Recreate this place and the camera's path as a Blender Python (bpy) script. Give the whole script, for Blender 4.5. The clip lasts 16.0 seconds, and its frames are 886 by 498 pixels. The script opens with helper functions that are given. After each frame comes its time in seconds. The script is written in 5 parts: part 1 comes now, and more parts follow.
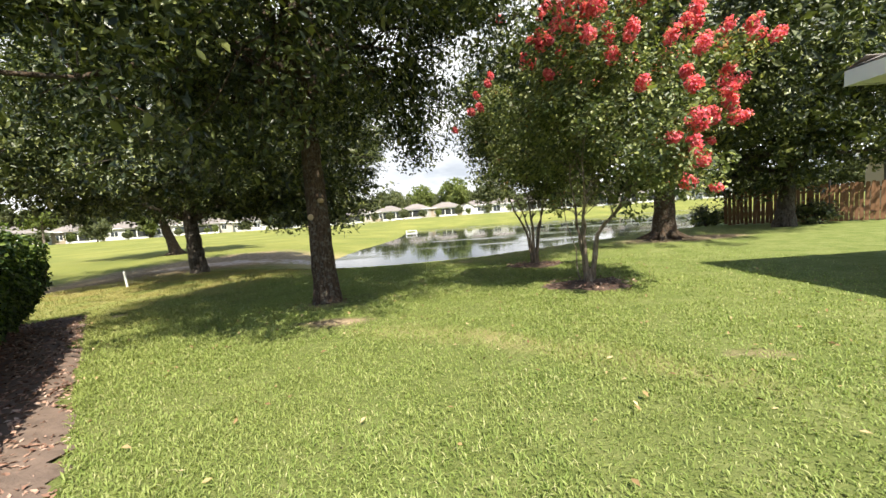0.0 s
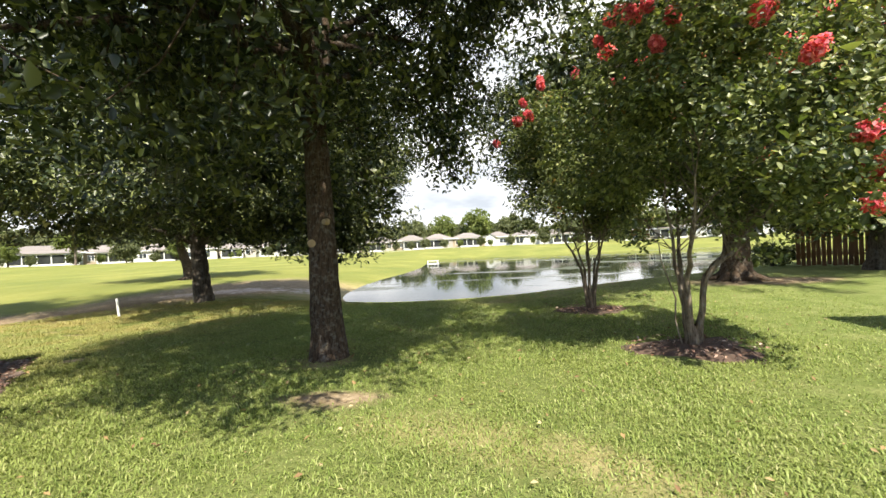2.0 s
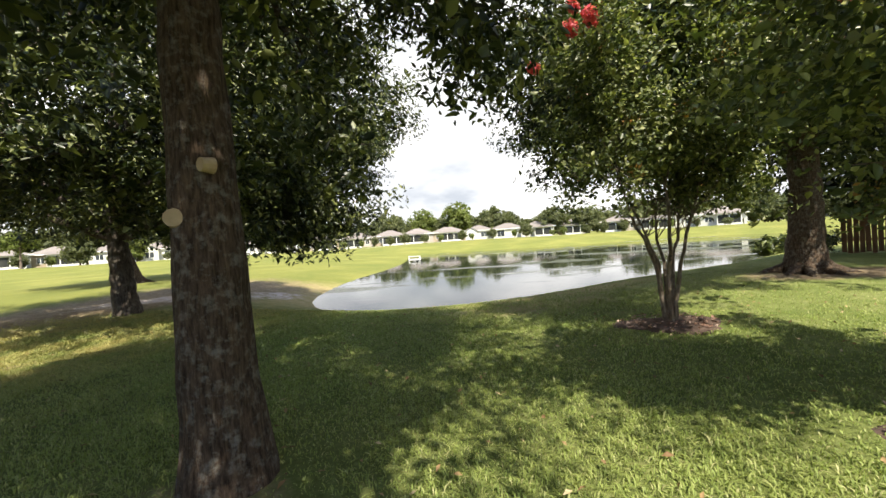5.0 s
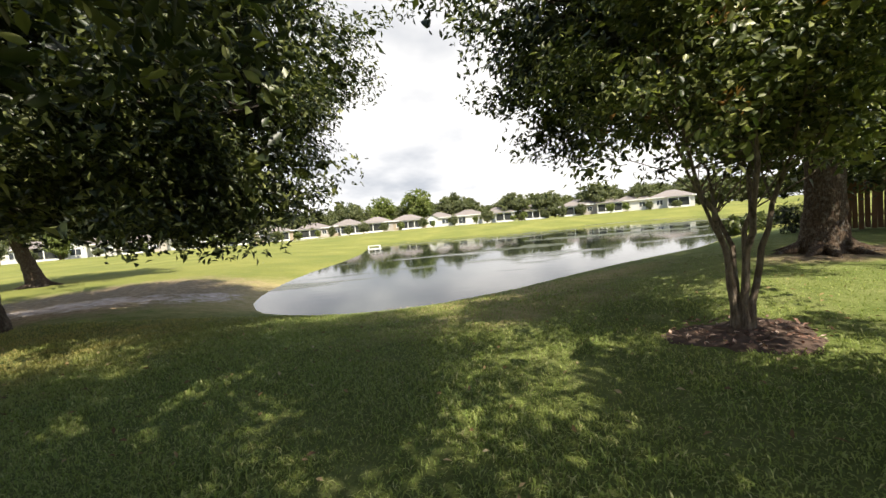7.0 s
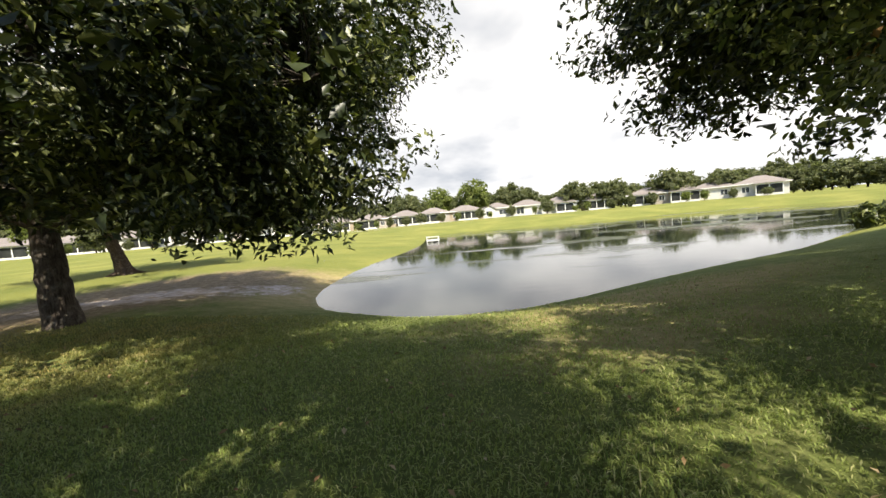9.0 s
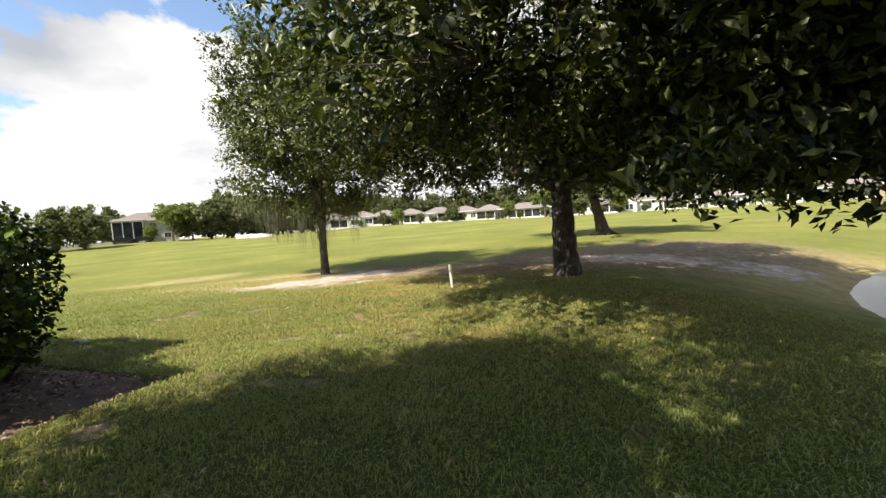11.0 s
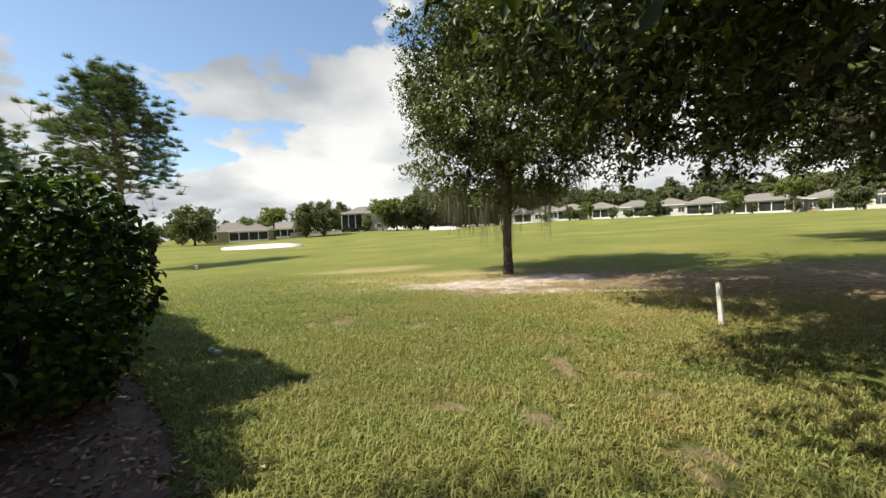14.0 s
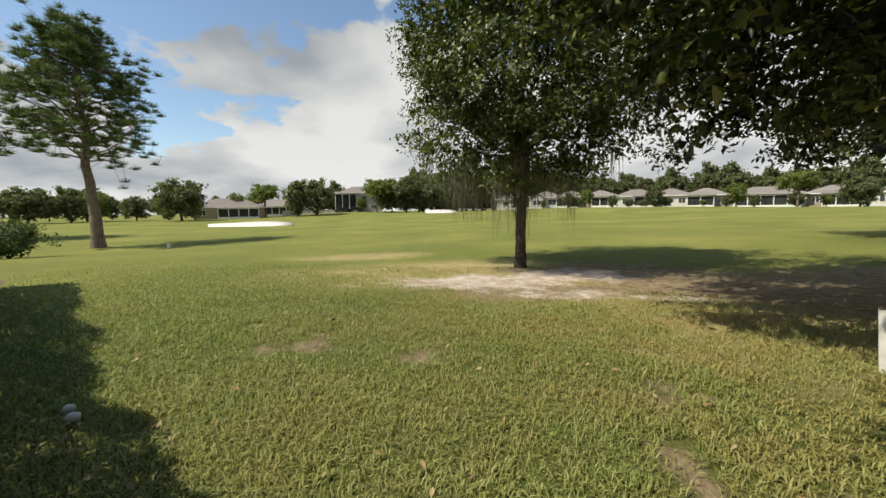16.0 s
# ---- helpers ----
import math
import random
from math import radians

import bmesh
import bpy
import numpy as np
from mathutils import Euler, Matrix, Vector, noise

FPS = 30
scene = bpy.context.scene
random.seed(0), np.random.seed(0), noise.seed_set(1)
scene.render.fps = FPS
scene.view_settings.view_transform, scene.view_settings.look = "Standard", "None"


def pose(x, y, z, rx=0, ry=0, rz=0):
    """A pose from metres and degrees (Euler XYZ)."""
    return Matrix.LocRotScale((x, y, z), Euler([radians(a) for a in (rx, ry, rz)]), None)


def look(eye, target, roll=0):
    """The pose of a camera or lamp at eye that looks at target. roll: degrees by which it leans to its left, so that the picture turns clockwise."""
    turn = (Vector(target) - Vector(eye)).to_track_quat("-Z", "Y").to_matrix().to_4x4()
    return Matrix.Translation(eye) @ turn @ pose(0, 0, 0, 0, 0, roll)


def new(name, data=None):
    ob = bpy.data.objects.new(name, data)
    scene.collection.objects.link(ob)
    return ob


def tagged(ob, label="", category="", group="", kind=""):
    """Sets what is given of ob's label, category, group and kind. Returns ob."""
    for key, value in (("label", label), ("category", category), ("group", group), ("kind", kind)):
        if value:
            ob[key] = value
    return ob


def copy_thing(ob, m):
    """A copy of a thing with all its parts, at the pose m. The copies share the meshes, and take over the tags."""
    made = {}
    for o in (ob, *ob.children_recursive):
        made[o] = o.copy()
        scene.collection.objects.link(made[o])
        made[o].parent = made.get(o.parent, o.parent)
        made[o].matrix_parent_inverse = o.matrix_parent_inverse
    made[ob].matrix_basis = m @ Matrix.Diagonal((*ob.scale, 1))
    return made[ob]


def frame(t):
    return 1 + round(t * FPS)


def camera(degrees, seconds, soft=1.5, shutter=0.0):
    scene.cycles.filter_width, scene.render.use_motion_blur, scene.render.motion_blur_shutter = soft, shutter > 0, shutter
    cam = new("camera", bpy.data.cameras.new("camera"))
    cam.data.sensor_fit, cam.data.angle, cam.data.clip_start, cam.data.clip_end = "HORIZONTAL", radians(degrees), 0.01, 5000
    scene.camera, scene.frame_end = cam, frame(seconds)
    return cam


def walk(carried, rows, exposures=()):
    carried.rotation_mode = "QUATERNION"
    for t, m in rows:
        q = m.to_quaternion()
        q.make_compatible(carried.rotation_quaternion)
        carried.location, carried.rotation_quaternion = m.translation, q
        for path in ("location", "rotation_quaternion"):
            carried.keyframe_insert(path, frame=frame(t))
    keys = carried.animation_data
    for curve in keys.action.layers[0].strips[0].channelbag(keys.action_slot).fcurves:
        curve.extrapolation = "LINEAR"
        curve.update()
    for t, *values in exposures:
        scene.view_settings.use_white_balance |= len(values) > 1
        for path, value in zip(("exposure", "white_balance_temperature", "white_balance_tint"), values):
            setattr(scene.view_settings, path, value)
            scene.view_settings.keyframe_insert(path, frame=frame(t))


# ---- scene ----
cam = camera(97.2, 16.0)
PATH = [
    (0, (0.264, 0.407, 1.791), (0.211, 2.398, 1.613), -4.0),
    (0.5, (0.258, 0.793, 1.819), (0.124, 2.787, 1.733), -3.1),
    (1, (0.148, 1.23, 1.83), (-0.012, 3.22, 1.714), -4.0),
    (1.5, (0.034, 1.724, 1.808), (-0.208, 3.706, 1.695), -1.7),
    (2, (-0.098, 2.242, 1.79), (-0.245, 4.236, 1.773), -2.5),
    (2.5, (-0.24, 2.769, 1.756), (-0.412, 4.76, 1.705), -2.5),
    (3, (-0.354, 3.248, 1.759), (-0.521, 5.241, 1.708), -1.8),
    (3.5, (-0.496, 3.728, 1.784), (-0.592, 5.723, 1.681), -5.4),
    (4, (-0.601, 4.202, 1.776), (-0.748, 6.196, 1.71), -3.8),
    (4.2, (-0.641, 4.381, 1.761), (-0.774, 6.376, 1.719), -3.2),
    (6.3, (-0.751, 6.615, 1.614), (-0.613, 8.608, 1.504), -4.4),
    (6.5, (-0.771, 6.811, 1.616), (-0.632, 8.801, 1.466), -2.8),
    (7, (-0.884, 7.268, 1.624), (-0.729, 9.258, 1.5), -4.8),
    (7.5, (-0.974, 7.669, 1.639), (-0.789, 9.653, 1.475), -4.9),
    (8, (-1.1, 8.055, 1.667), (-0.944, 10.041, 1.495), -3.6),
    (8.5, (-1.223, 8.377, 1.672), (-1.018, 10.359, 1.51), -6.8),
    (9, (-1.366, 8.678, 1.667), (-1.494, 10.668, 1.52), -4.9),
    (9.5, (-1.578, 8.934, 1.659), (-2.216, 10.823, 1.496), -2.7),
    (10, (-1.9, 9.141, 1.644), (-3.006, 10.803, 1.526), -5.6),
    (10.2, (-2.071, 9.208, 1.641), (-3.387, 10.71, 1.52), -5.8),
    (12.3, (-4.109, 9.889, 1.573), (-6.07, 10.267, 1.465), -0.9),
    (12.5, (-4.298, 9.902, 1.567), (-6.261, 10.28, 1.492), -1.8),
    (13, (-4.766, 9.913, 1.55), (-6.741, 10.199, 1.418), -4.3),
    (13.5, (-5.251, 9.946, 1.55), (-7.245, 10.024, 1.415), -2.8),
    (14, (-5.784, 9.921, 1.542), (-7.78, 9.902, 1.429), -2.8),
    (14.5, (-6.315, 9.915, 1.531), (-8.31, 9.876, 1.393), -1.7),
    (15, (-6.832, 9.848, 1.528), (-8.827, 9.837, 1.385), -1.6),
    (15.5, (-7.318, 9.778, 1.541), (-9.306, 9.875, 1.353), -2.9),
    (16, (-7.8, 9.662, 1.552), (-9.79, 9.67, 1.353), -0.9),
]
EXPOSURES = [(0, 1.08, 6600, 8), (3.5, 1.16, 6600, 8), (6.5, 0.85, 6750, 10), (10, 0.8, 6800, 10), (12.5, 0.56, 6700, 10), (14, 0.36, 6700, 7), (16, 0.04, 6700, 6)]
walk(cam, [(t, look(eye, target, roll)) for t, eye, target, roll in PATH], EXPOSURES)

# ---- light ----
SUN = Vector((0.22, -0.56, 0.80)).normalized()
sun = new("sun", bpy.data.lights.new("sun", "SUN"))
sun.data.energy, sun.data.angle, sun.data.color = 5.6, radians(0.6), (1.0, 0.94, 0.82)
sun.matrix_world = look((0, 0, 60), Vector((0, 0, 60)) - SUN)


def build_world():
    w = bpy.data.worlds.new("sky")
    scene.world = w
    w.use_nodes = True
    nt = w.node_tree
    nt.nodes.clear()
    add, link = nt.nodes.new, nt.links.new
    out, bg = add("ShaderNodeOutputWorld"), add("ShaderNodeBackground")
    sky = add("ShaderNodeTexSky")
    sky.sky_type, sky.sun_disc = "NISHITA", False
    sky.sun_elevation, sky.sun_rotation = math.asin(SUN.z), math.atan2(SUN.x, SUN.y)
    sky.dust_density, sky.ozone_density = 0.6, 1.6
    tc, sep = add("ShaderNodeTexCoord"), add("ShaderNodeSeparateXYZ")
    link(tc.outputs["Generated"], sep.inputs[0])

    def calc(op, a, b=None, clamp=False):
        n = add("ShaderNodeMath")
        n.operation, n.use_clamp = op, clamp
        for i, v in enumerate((a, b)):
            if v is None:
                continue
            if isinstance(v, (int, float)):
                n.inputs[i].default_value = v
            else:
                link(v, n.inputs[i])
        return n.outputs[0]

    # clouds on a flat layer overhead, so that they close up towards the horizon
    up = calc("MAXIMUM", sep.outputs[2], 0.0)
    low = calc("ADD", up, 0.30)
    flat = add("ShaderNodeCombineXYZ")
    link(calc("DIVIDE", sep.outputs[0], low), flat.inputs[0])
    link(calc("DIVIDE", sep.outputs[1], low), flat.inputs[1])
    flat.inputs[2].default_value = 3.7
    big, fine = add("ShaderNodeTexNoise"), add("ShaderNodeTexNoise")
    for n, s, d, r in ((big, 1.3, 8, 0.52), (fine, 4.2, 7, 0.58)):
        n.inputs["Scale"].default_value, n.inputs["Detail"].default_value, n.inputs["Roughness"].default_value = s, d, r
        link(flat.outputs[0], n.inputs["Vector"])
    north = calc("MULTIPLY", sep.outputs[1], 0.16)
    haze = calc("MULTIPLY", calc("SUBTRACT", 0.46, up), 0.42)
    dens = calc("ADD", calc("ADD", big.outputs["Fac"], calc("MULTIPLY", calc("SUBTRACT", fine.outputs["Fac"], 0.5), 0.36)), calc("ADD", north, haze))
    # the sky opens overhead
    dens = calc("SUBTRACT", dens, calc("MULTIPLY", calc("SUBTRACT", up, 0.54), 0.9, True))
    # clear stretches of sky in the west
    for way, wide, much in (((-0.94, -0.13, 0.36), 0.975, 4.5), ((-0.70, -0.62, 0.58), 0.98, 2.0), ((-0.88, 0.12, 0.52), 0.97, 3.0)):
        gap = add("ShaderNodeVectorMath")
        gap.operation = "DOT_PRODUCT"
        link(tc.outputs["Generated"], gap.inputs[0])
        gap.inputs[1].default_value = Vector(way).normalized()
        dens = calc("SUBTRACT", dens, calc("MULTIPLY", calc("SUBTRACT", gap.outputs["Value"], wide), much, True))
    ramp = add("ShaderNodeValToRGB")
    ramp.color_ramp.elements[0].position, ramp.color_ramp.elements[1].position = 0.395, 0.435
    link(dens, ramp.inputs[0])
    shade = add("ShaderNodeValToRGB")
    shade.color_ramp.elements[0].position, shade.color_ramp.elements[0].color = 0.40, (1.36, 1.36, 1.37, 1)
    shade.color_ramp.elements[1].position, shade.color_ramp.elements[1].color = 0.68, (0.62, 0.67, 0.76, 1)
    puff = add("ShaderNodeTexNoise")
    puff.inputs["Scale"].default_value, puff.inputs["Detail"].default_value, puff.inputs["Roughness"].default_value = 1.5, 5, 0.5
    link(flat.outputs[0], puff.inputs["Vector"])
    link(puff.outputs["Fac"], shade.inputs[0])
    glow = add("ShaderNodeVectorMath")
    glow.operation = "SCALE"
    link(shade.outputs[0], glow.inputs[0])
    link(calc("ADD", calc("MULTIPLY", calc("SUBTRACT", 1.0, calc("MULTIPLY", up, 2.6), True), 0.14), 1.06), glow.inputs["Scale"])
    blue = add("ShaderNodeVectorMath")
    blue.operation = "SCALE"
    link(sky.outputs[0], blue.inputs[0])
    blue.inputs["Scale"].default_value = 0.31
    mix = add("ShaderNodeMix")
    mix.data_type = "RGBA"
    link(ramp.outputs[0], mix.inputs["Factor"])
    link(blue.outputs[0], mix.inputs["A"])
    link(glow.outputs[0], mix.inputs["B"])
    link(mix.outputs["Result"], bg.inputs[0])
    bg.inputs[1].default_value = 0.50
    link(bg.outputs[0], out.inputs[0])


build_world()

# ---- materials ----


class Mat:
    """A node material under construction."""

    def __init__(self, name, rough=0.8, metal=0.0, spec=0.4):
        self.m = bpy.data.materials.new(name)
        self.m.use_nodes = True
        self.nt = self.m.node_tree
        self.p = self.nt.nodes["Principled BSDF"]
        self.p.inputs["Roughness"].default_value = rough
        self.p.inputs["Metallic"].default_value = metal
        self.p.inputs["Specular IOR Level"].default_value = spec
        self.pos = self.add("ShaderNodeTexCoord").outputs["Object"]

    def add(self, kind):
        return self.nt.nodes.new(kind)

    def link(self, a, b):
        self.nt.links.new(a, b)

    def noise(self, scale, detail=4, rough=0.55, stretch=None):
        n = self.add("ShaderNodeTexNoise")
        n.inputs["Scale"].default_value, n.inputs["Detail"].default_value, n.inputs["Roughness"].default_value = scale, detail, rough
        src = self.pos
        if stretch:
            v = self.add("ShaderNodeVectorMath")
            v.operation = "MULTIPLY"
            v.inputs[1].default_value = stretch
            self.link(src, v.inputs[0])
            src = v.outputs[0]
        self.link(src, n.inputs["Vector"])
        return n.outputs["Fac"]

    def ramp(self, fac, *stops):
        r = self.add("ShaderNodeValToRGB")
        el = r.color_ramp.elements
        while len(el) < len(stops):
            el.new(0.5)
        for e, (p, c) in zip(el, stops):
            e.position, e.color = p, (*c, 1) if not isinstance(c, (int, float)) else (c, c, c, 1)
        self.link(fac, r.inputs[0])
        return r.outputs[0]

    def mix(self, fac, a, b, blend="MIX"):
        n = self.add("ShaderNodeMix")
        n.data_type, n.blend_type = "RGBA", blend
        for v, key in ((fac, "Factor"), (a, "A"), (b, "B")):
            if isinstance(v, (int, float)):
                n.inputs[key].default_value = v
            elif isinstance(v, tuple):
                n.inputs[key].default_value = (*v, 1)
            else:
                self.link(v, n.inputs[key])
        return n.outputs["Result"]

    def math(self, op, a, b, clamp=False):
        n = self.add("ShaderNodeMath")
        n.operation, n.use_clamp = op, clamp
        for i, v in enumerate((a, b)):
            if isinstance(v, (int, float)):
                n.inputs[i].default_value = v
            else:
                self.link(v, n.inputs[i])
        return n.outputs[0]

    def attr(self, name):
        n = self.add("ShaderNodeAttribute")
        n.attribute_name = name
        return n.outputs["Fac"]

    def island(self):
        return self.add("ShaderNodeNewGeometry").outputs["Random Per Island"]

    def own(self):
        return self.add("ShaderNodeObjectInfo").outputs["Random"]

    def color(self, c):
        self.link(c, self.p.inputs["Base Color"])
        return self

    def bump(self, h, strength, dist=0.02):
        n = self.add("ShaderNodeBump")
        n.inputs["Strength"].default_value, n.inputs["Distance"].default_value = strength, dist
        self.link(h, n.inputs["Height"])
        self.link(n.outputs[0], self.p.inputs["Normal"])
        return self

    def thin(self, col, amount):
        """Lets part of the light through, as leaves do."""
        t, mx = self.add("ShaderNodeBsdfTranslucent"), self.add("ShaderNodeMixShader")
        self.link(col, t.inputs["Color"])
        mx.inputs[0].default_value = amount
        out = self.nt.nodes["Material Output"]
        self.link(self.p.outputs[0], mx.inputs[1])
        self.link(t.outputs[0], mx.inputs[2])
        self.link(mx.outputs[0], out.inputs["Surface"])
        return self


def leaf_mat(name, dark, mid, light, amount=0.20, rough=0.42, spec=0.42):
    a = Mat(name, rough, 0, spec)
    c = a.ramp(a.island(), (0.0, dark), (0.5, mid), (0.87, light), (1.0, tuple(min(1, v * 1.35) for v in light)))
    c = a.mix(a.math("MULTIPLY", a.noise(0.7, 3), 0.55), c, dark)
    a.color(c)
    return a.thin(a.mix(1.0, c, (1.35, 1.5, 0.7), "MULTIPLY"), amount).m


def plain_mat(name, c, rough=0.7, var=0.25, scale=3.0, metal=0.0, relief=0.15, grain=40.0, own=0.0):
    a = Mat(name, rough, metal)
    n = a.ramp(a.noise(scale, 5, 0.6), (0.3, tuple(v * (1 - var) for v in c)), (0.75, c))
    n = a.mix(a.math("MULTIPLY", a.noise(grain, 3), 0.3), n, tuple(v * (1 - var) for v in c))
    if own:
        n = a.mix(a.math("MULTIPLY", a.own(), own), n, tuple(v * 0.55 for v in c))
    return a.color(n).bump(a.noise(grain, 4), relief, 0.01).m


def bark_mat(name, dark, light, lichen=0.35, scale=1.0):
    a = Mat(name, 0.92, 0, 0.15)
    ridges = a.noise(9 * scale, 6, 0.65, (2.4, 2.4, 0.42))
    c = a.ramp(ridges, (0.36, dark), (0.5, tuple((p + q) / 2 for p, q in zip(dark, light))), (0.66, light))
    pale = a.ramp(a.noise(6 * scale, 6, 0.7), (0.5, 0.0), (0.66, lichen))
    c = a.mix(pale, c, (0.34, 0.34, 0.30))
    return a.color(c).bump(ridges, 0.9, 0.03).m


def ground_mat():
    a = Mat("lawn", 0.95, 0, 0.1)
    fine, mid, big = a.noise(55, 4, 0.7), a.noise(2.2, 5, 0.65), a.noise(0.16, 4, 0.55)
    lawn = a.ramp(mid, (0.3, (0.155, 0.195, 0.055)), (0.5, (0.245, 0.272, 0.092)), (0.72, (0.355, 0.355, 0.15)))
    lawn = a.mix(a.ramp(a.noise(13, 5, 0.75), (0.40, 0.0), (0.62, 0.6)), lawn, (0.115, 0.155, 0.034))
    lawn = a.mix(a.math("MULTIPLY", fine, 0.65), lawn, (0.07, 0.10, 0.022))
    far = a.ramp(a.math("ADD", a.math("MULTIPLY", big, 0.7), a.math("MULTIPLY", mid, 0.3)), (0.36, (0.135, 0.155, 0.040)), (0.5, (0.175, 0.185, 0.048)), (0.66, (0.245, 0.235, 0.065)))
    lawn = a.mix(a.attr("course"), lawn, far)
    # brown thatch, darkened where blades stand so the gaps between them look shaded
    thatch_shade = a.ramp(a.noise(28, 5, 0.7), (0.32, (0.050, 0.060, 0.016)), (0.55, (0.095, 0.105, 0.030)), (0.72, (0.185, 0.150, 0.068)))
    lawn = a.mix(a.math("MULTIPLY", a.attr("sward"), 0.85), lawn, thatch_shade)
    warp = a.math("MULTIPLY", a.math("SUBTRACT", a.noise(1.1, 6, 0.7), 0.5), 1.5)
    edge = a.math("MULTIPLY", a.math("SUBTRACT", a.noise(7, 4, 0.7), 0.5), 0.7)
    rag = a.math("ADD", warp, edge)

    def mask(name, wide=0.18, rough=0.5):
        near = a.math("MULTIPLY", a.attr(name), 3.0, True)
        return a.ramp(a.math("ADD", a.attr(name), a.math("MULTIPLY", a.math("MULTIPLY", rag, near), rough)), (0.5 - wide, 0.0), (0.5 + wide, 1.0))

    straw = a.ramp(a.noise(4, 5, 0.7), (0.3, (0.28, 0.225, 0.09)), (0.7, (0.46, 0.36, 0.195)))
    dirt = a.ramp(a.noise(5, 6, 0.75), (0.32, (0.13, 0.095, 0.052)), (0.52, (0.26, 0.195, 0.12)), (0.7, (0.40, 0.31, 0.205)))
    sand = a.ramp(a.noise(3, 6, 0.7), (0.3, (0.33, 0.25, 0.19)), (0.5, (0.50, 0.405, 0.335)), (0.66, (0.68, 0.595, 0.53)))
    c = a.mix(mask("straw", 0.35), lawn, straw)
    c = a.mix(mask("dirt", 0.22, 0.7), c, dirt)
    c = a.mix(mask("sand", 0.2, 1.7), c, sand)
    h = a.math("ADD", fine, a.math("MULTIPLY", a.noise(14, 3), 1.4))
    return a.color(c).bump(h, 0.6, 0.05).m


def water_mat():
    a = Mat("pond_water", 0.04, 0, 0.5)
    a.p.inputs["IOR"].default_value = 1.45
    scum = a.ramp(a.noise(0.16, 6, 0.62, (0.35, 1.6, 1.0)), (0.56, 0.0), (0.63, 1.0))
    a.color(a.mix(scum, (0.012, 0.017, 0.014), (0.055, 0.06, 0.04)))
    a.link(a.ramp(scum, (0.0, 0.035), (1.0, 0.30)), a.p.inputs["Roughness"])
    ripple = a.math("ADD", a.noise(1.4, 4, 0.6, (0.5, 1.3, 1.0)), a.math("MULTIPLY", a.noise(7, 3), 0.25))
    return a.bump(ripple, 0.05, 0.05).m


def blade_mat():
    a = Mat("grass_blade", 0.55, 0, 0.22)
    tint = a.ramp(a.island(), (0.0, (0.135, 0.185, 0.040)), (0.35, (0.205, 0.265, 0.065)), (0.7, (0.275, 0.325, 0.095)), (0.9, (0.34, 0.37, 0.135)), (1.0, (0.47, 0.44, 0.23)))
    c = a.mix(a.ramp(a.noise(0.8, 5, 0.65), (0.40, 0.0), (0.70, 0.5)), tint, (0.27, 0.295, 0.09))
    # the corner towards the course is drier, with straw-coloured tufts
    dry = a.math("MULTIPLY", a.attr("dry"), a.ramp(a.noise(0.9, 6, 0.7), (0.36, 0.05), (0.64, 1.0)))
    c = a.mix(dry, c, (0.40, 0.315, 0.125))
    a.color(c)
    return a.thin(a.mix(1.0, c, (1.2, 1.25, 0.8), "MULTIPLY"), 0.35).m


def shingle_mat(name, c):
    a = Mat(name, 0.95, 0, 0.1)
    n = a.ramp(a.noise(30, 4, 0.7), (0.3, tuple(v * 0.7 for v in c)), (0.7, tuple(v * 1.15 for v in c)))
    n = a.mix(a.math("MULTIPLY", a.own(), 0.35), n, tuple(v * 0.6 for v in c))
    return a.color(n).bump(a.noise(80, 3), 0.4, 0.01).m


def screen_mat():
    a = Mat("insect_screen", 0.9, 0, 0.1)
    c = a.ramp(a.noise(0.8, 4), (0.3, (0.02, 0.022, 0.022)), (0.7, (0.05, 0.053, 0.05)))
    return a.color(c).m


def glass_mat():
    a = Mat("window_glass", 0.06, 0, 0.6)
    return a.color(a.ramp(a.noise(0.5, 3), (0.3, (0.03, 0.035, 0.04)), (0.7, (0.07, 0.08, 0.09)))).m


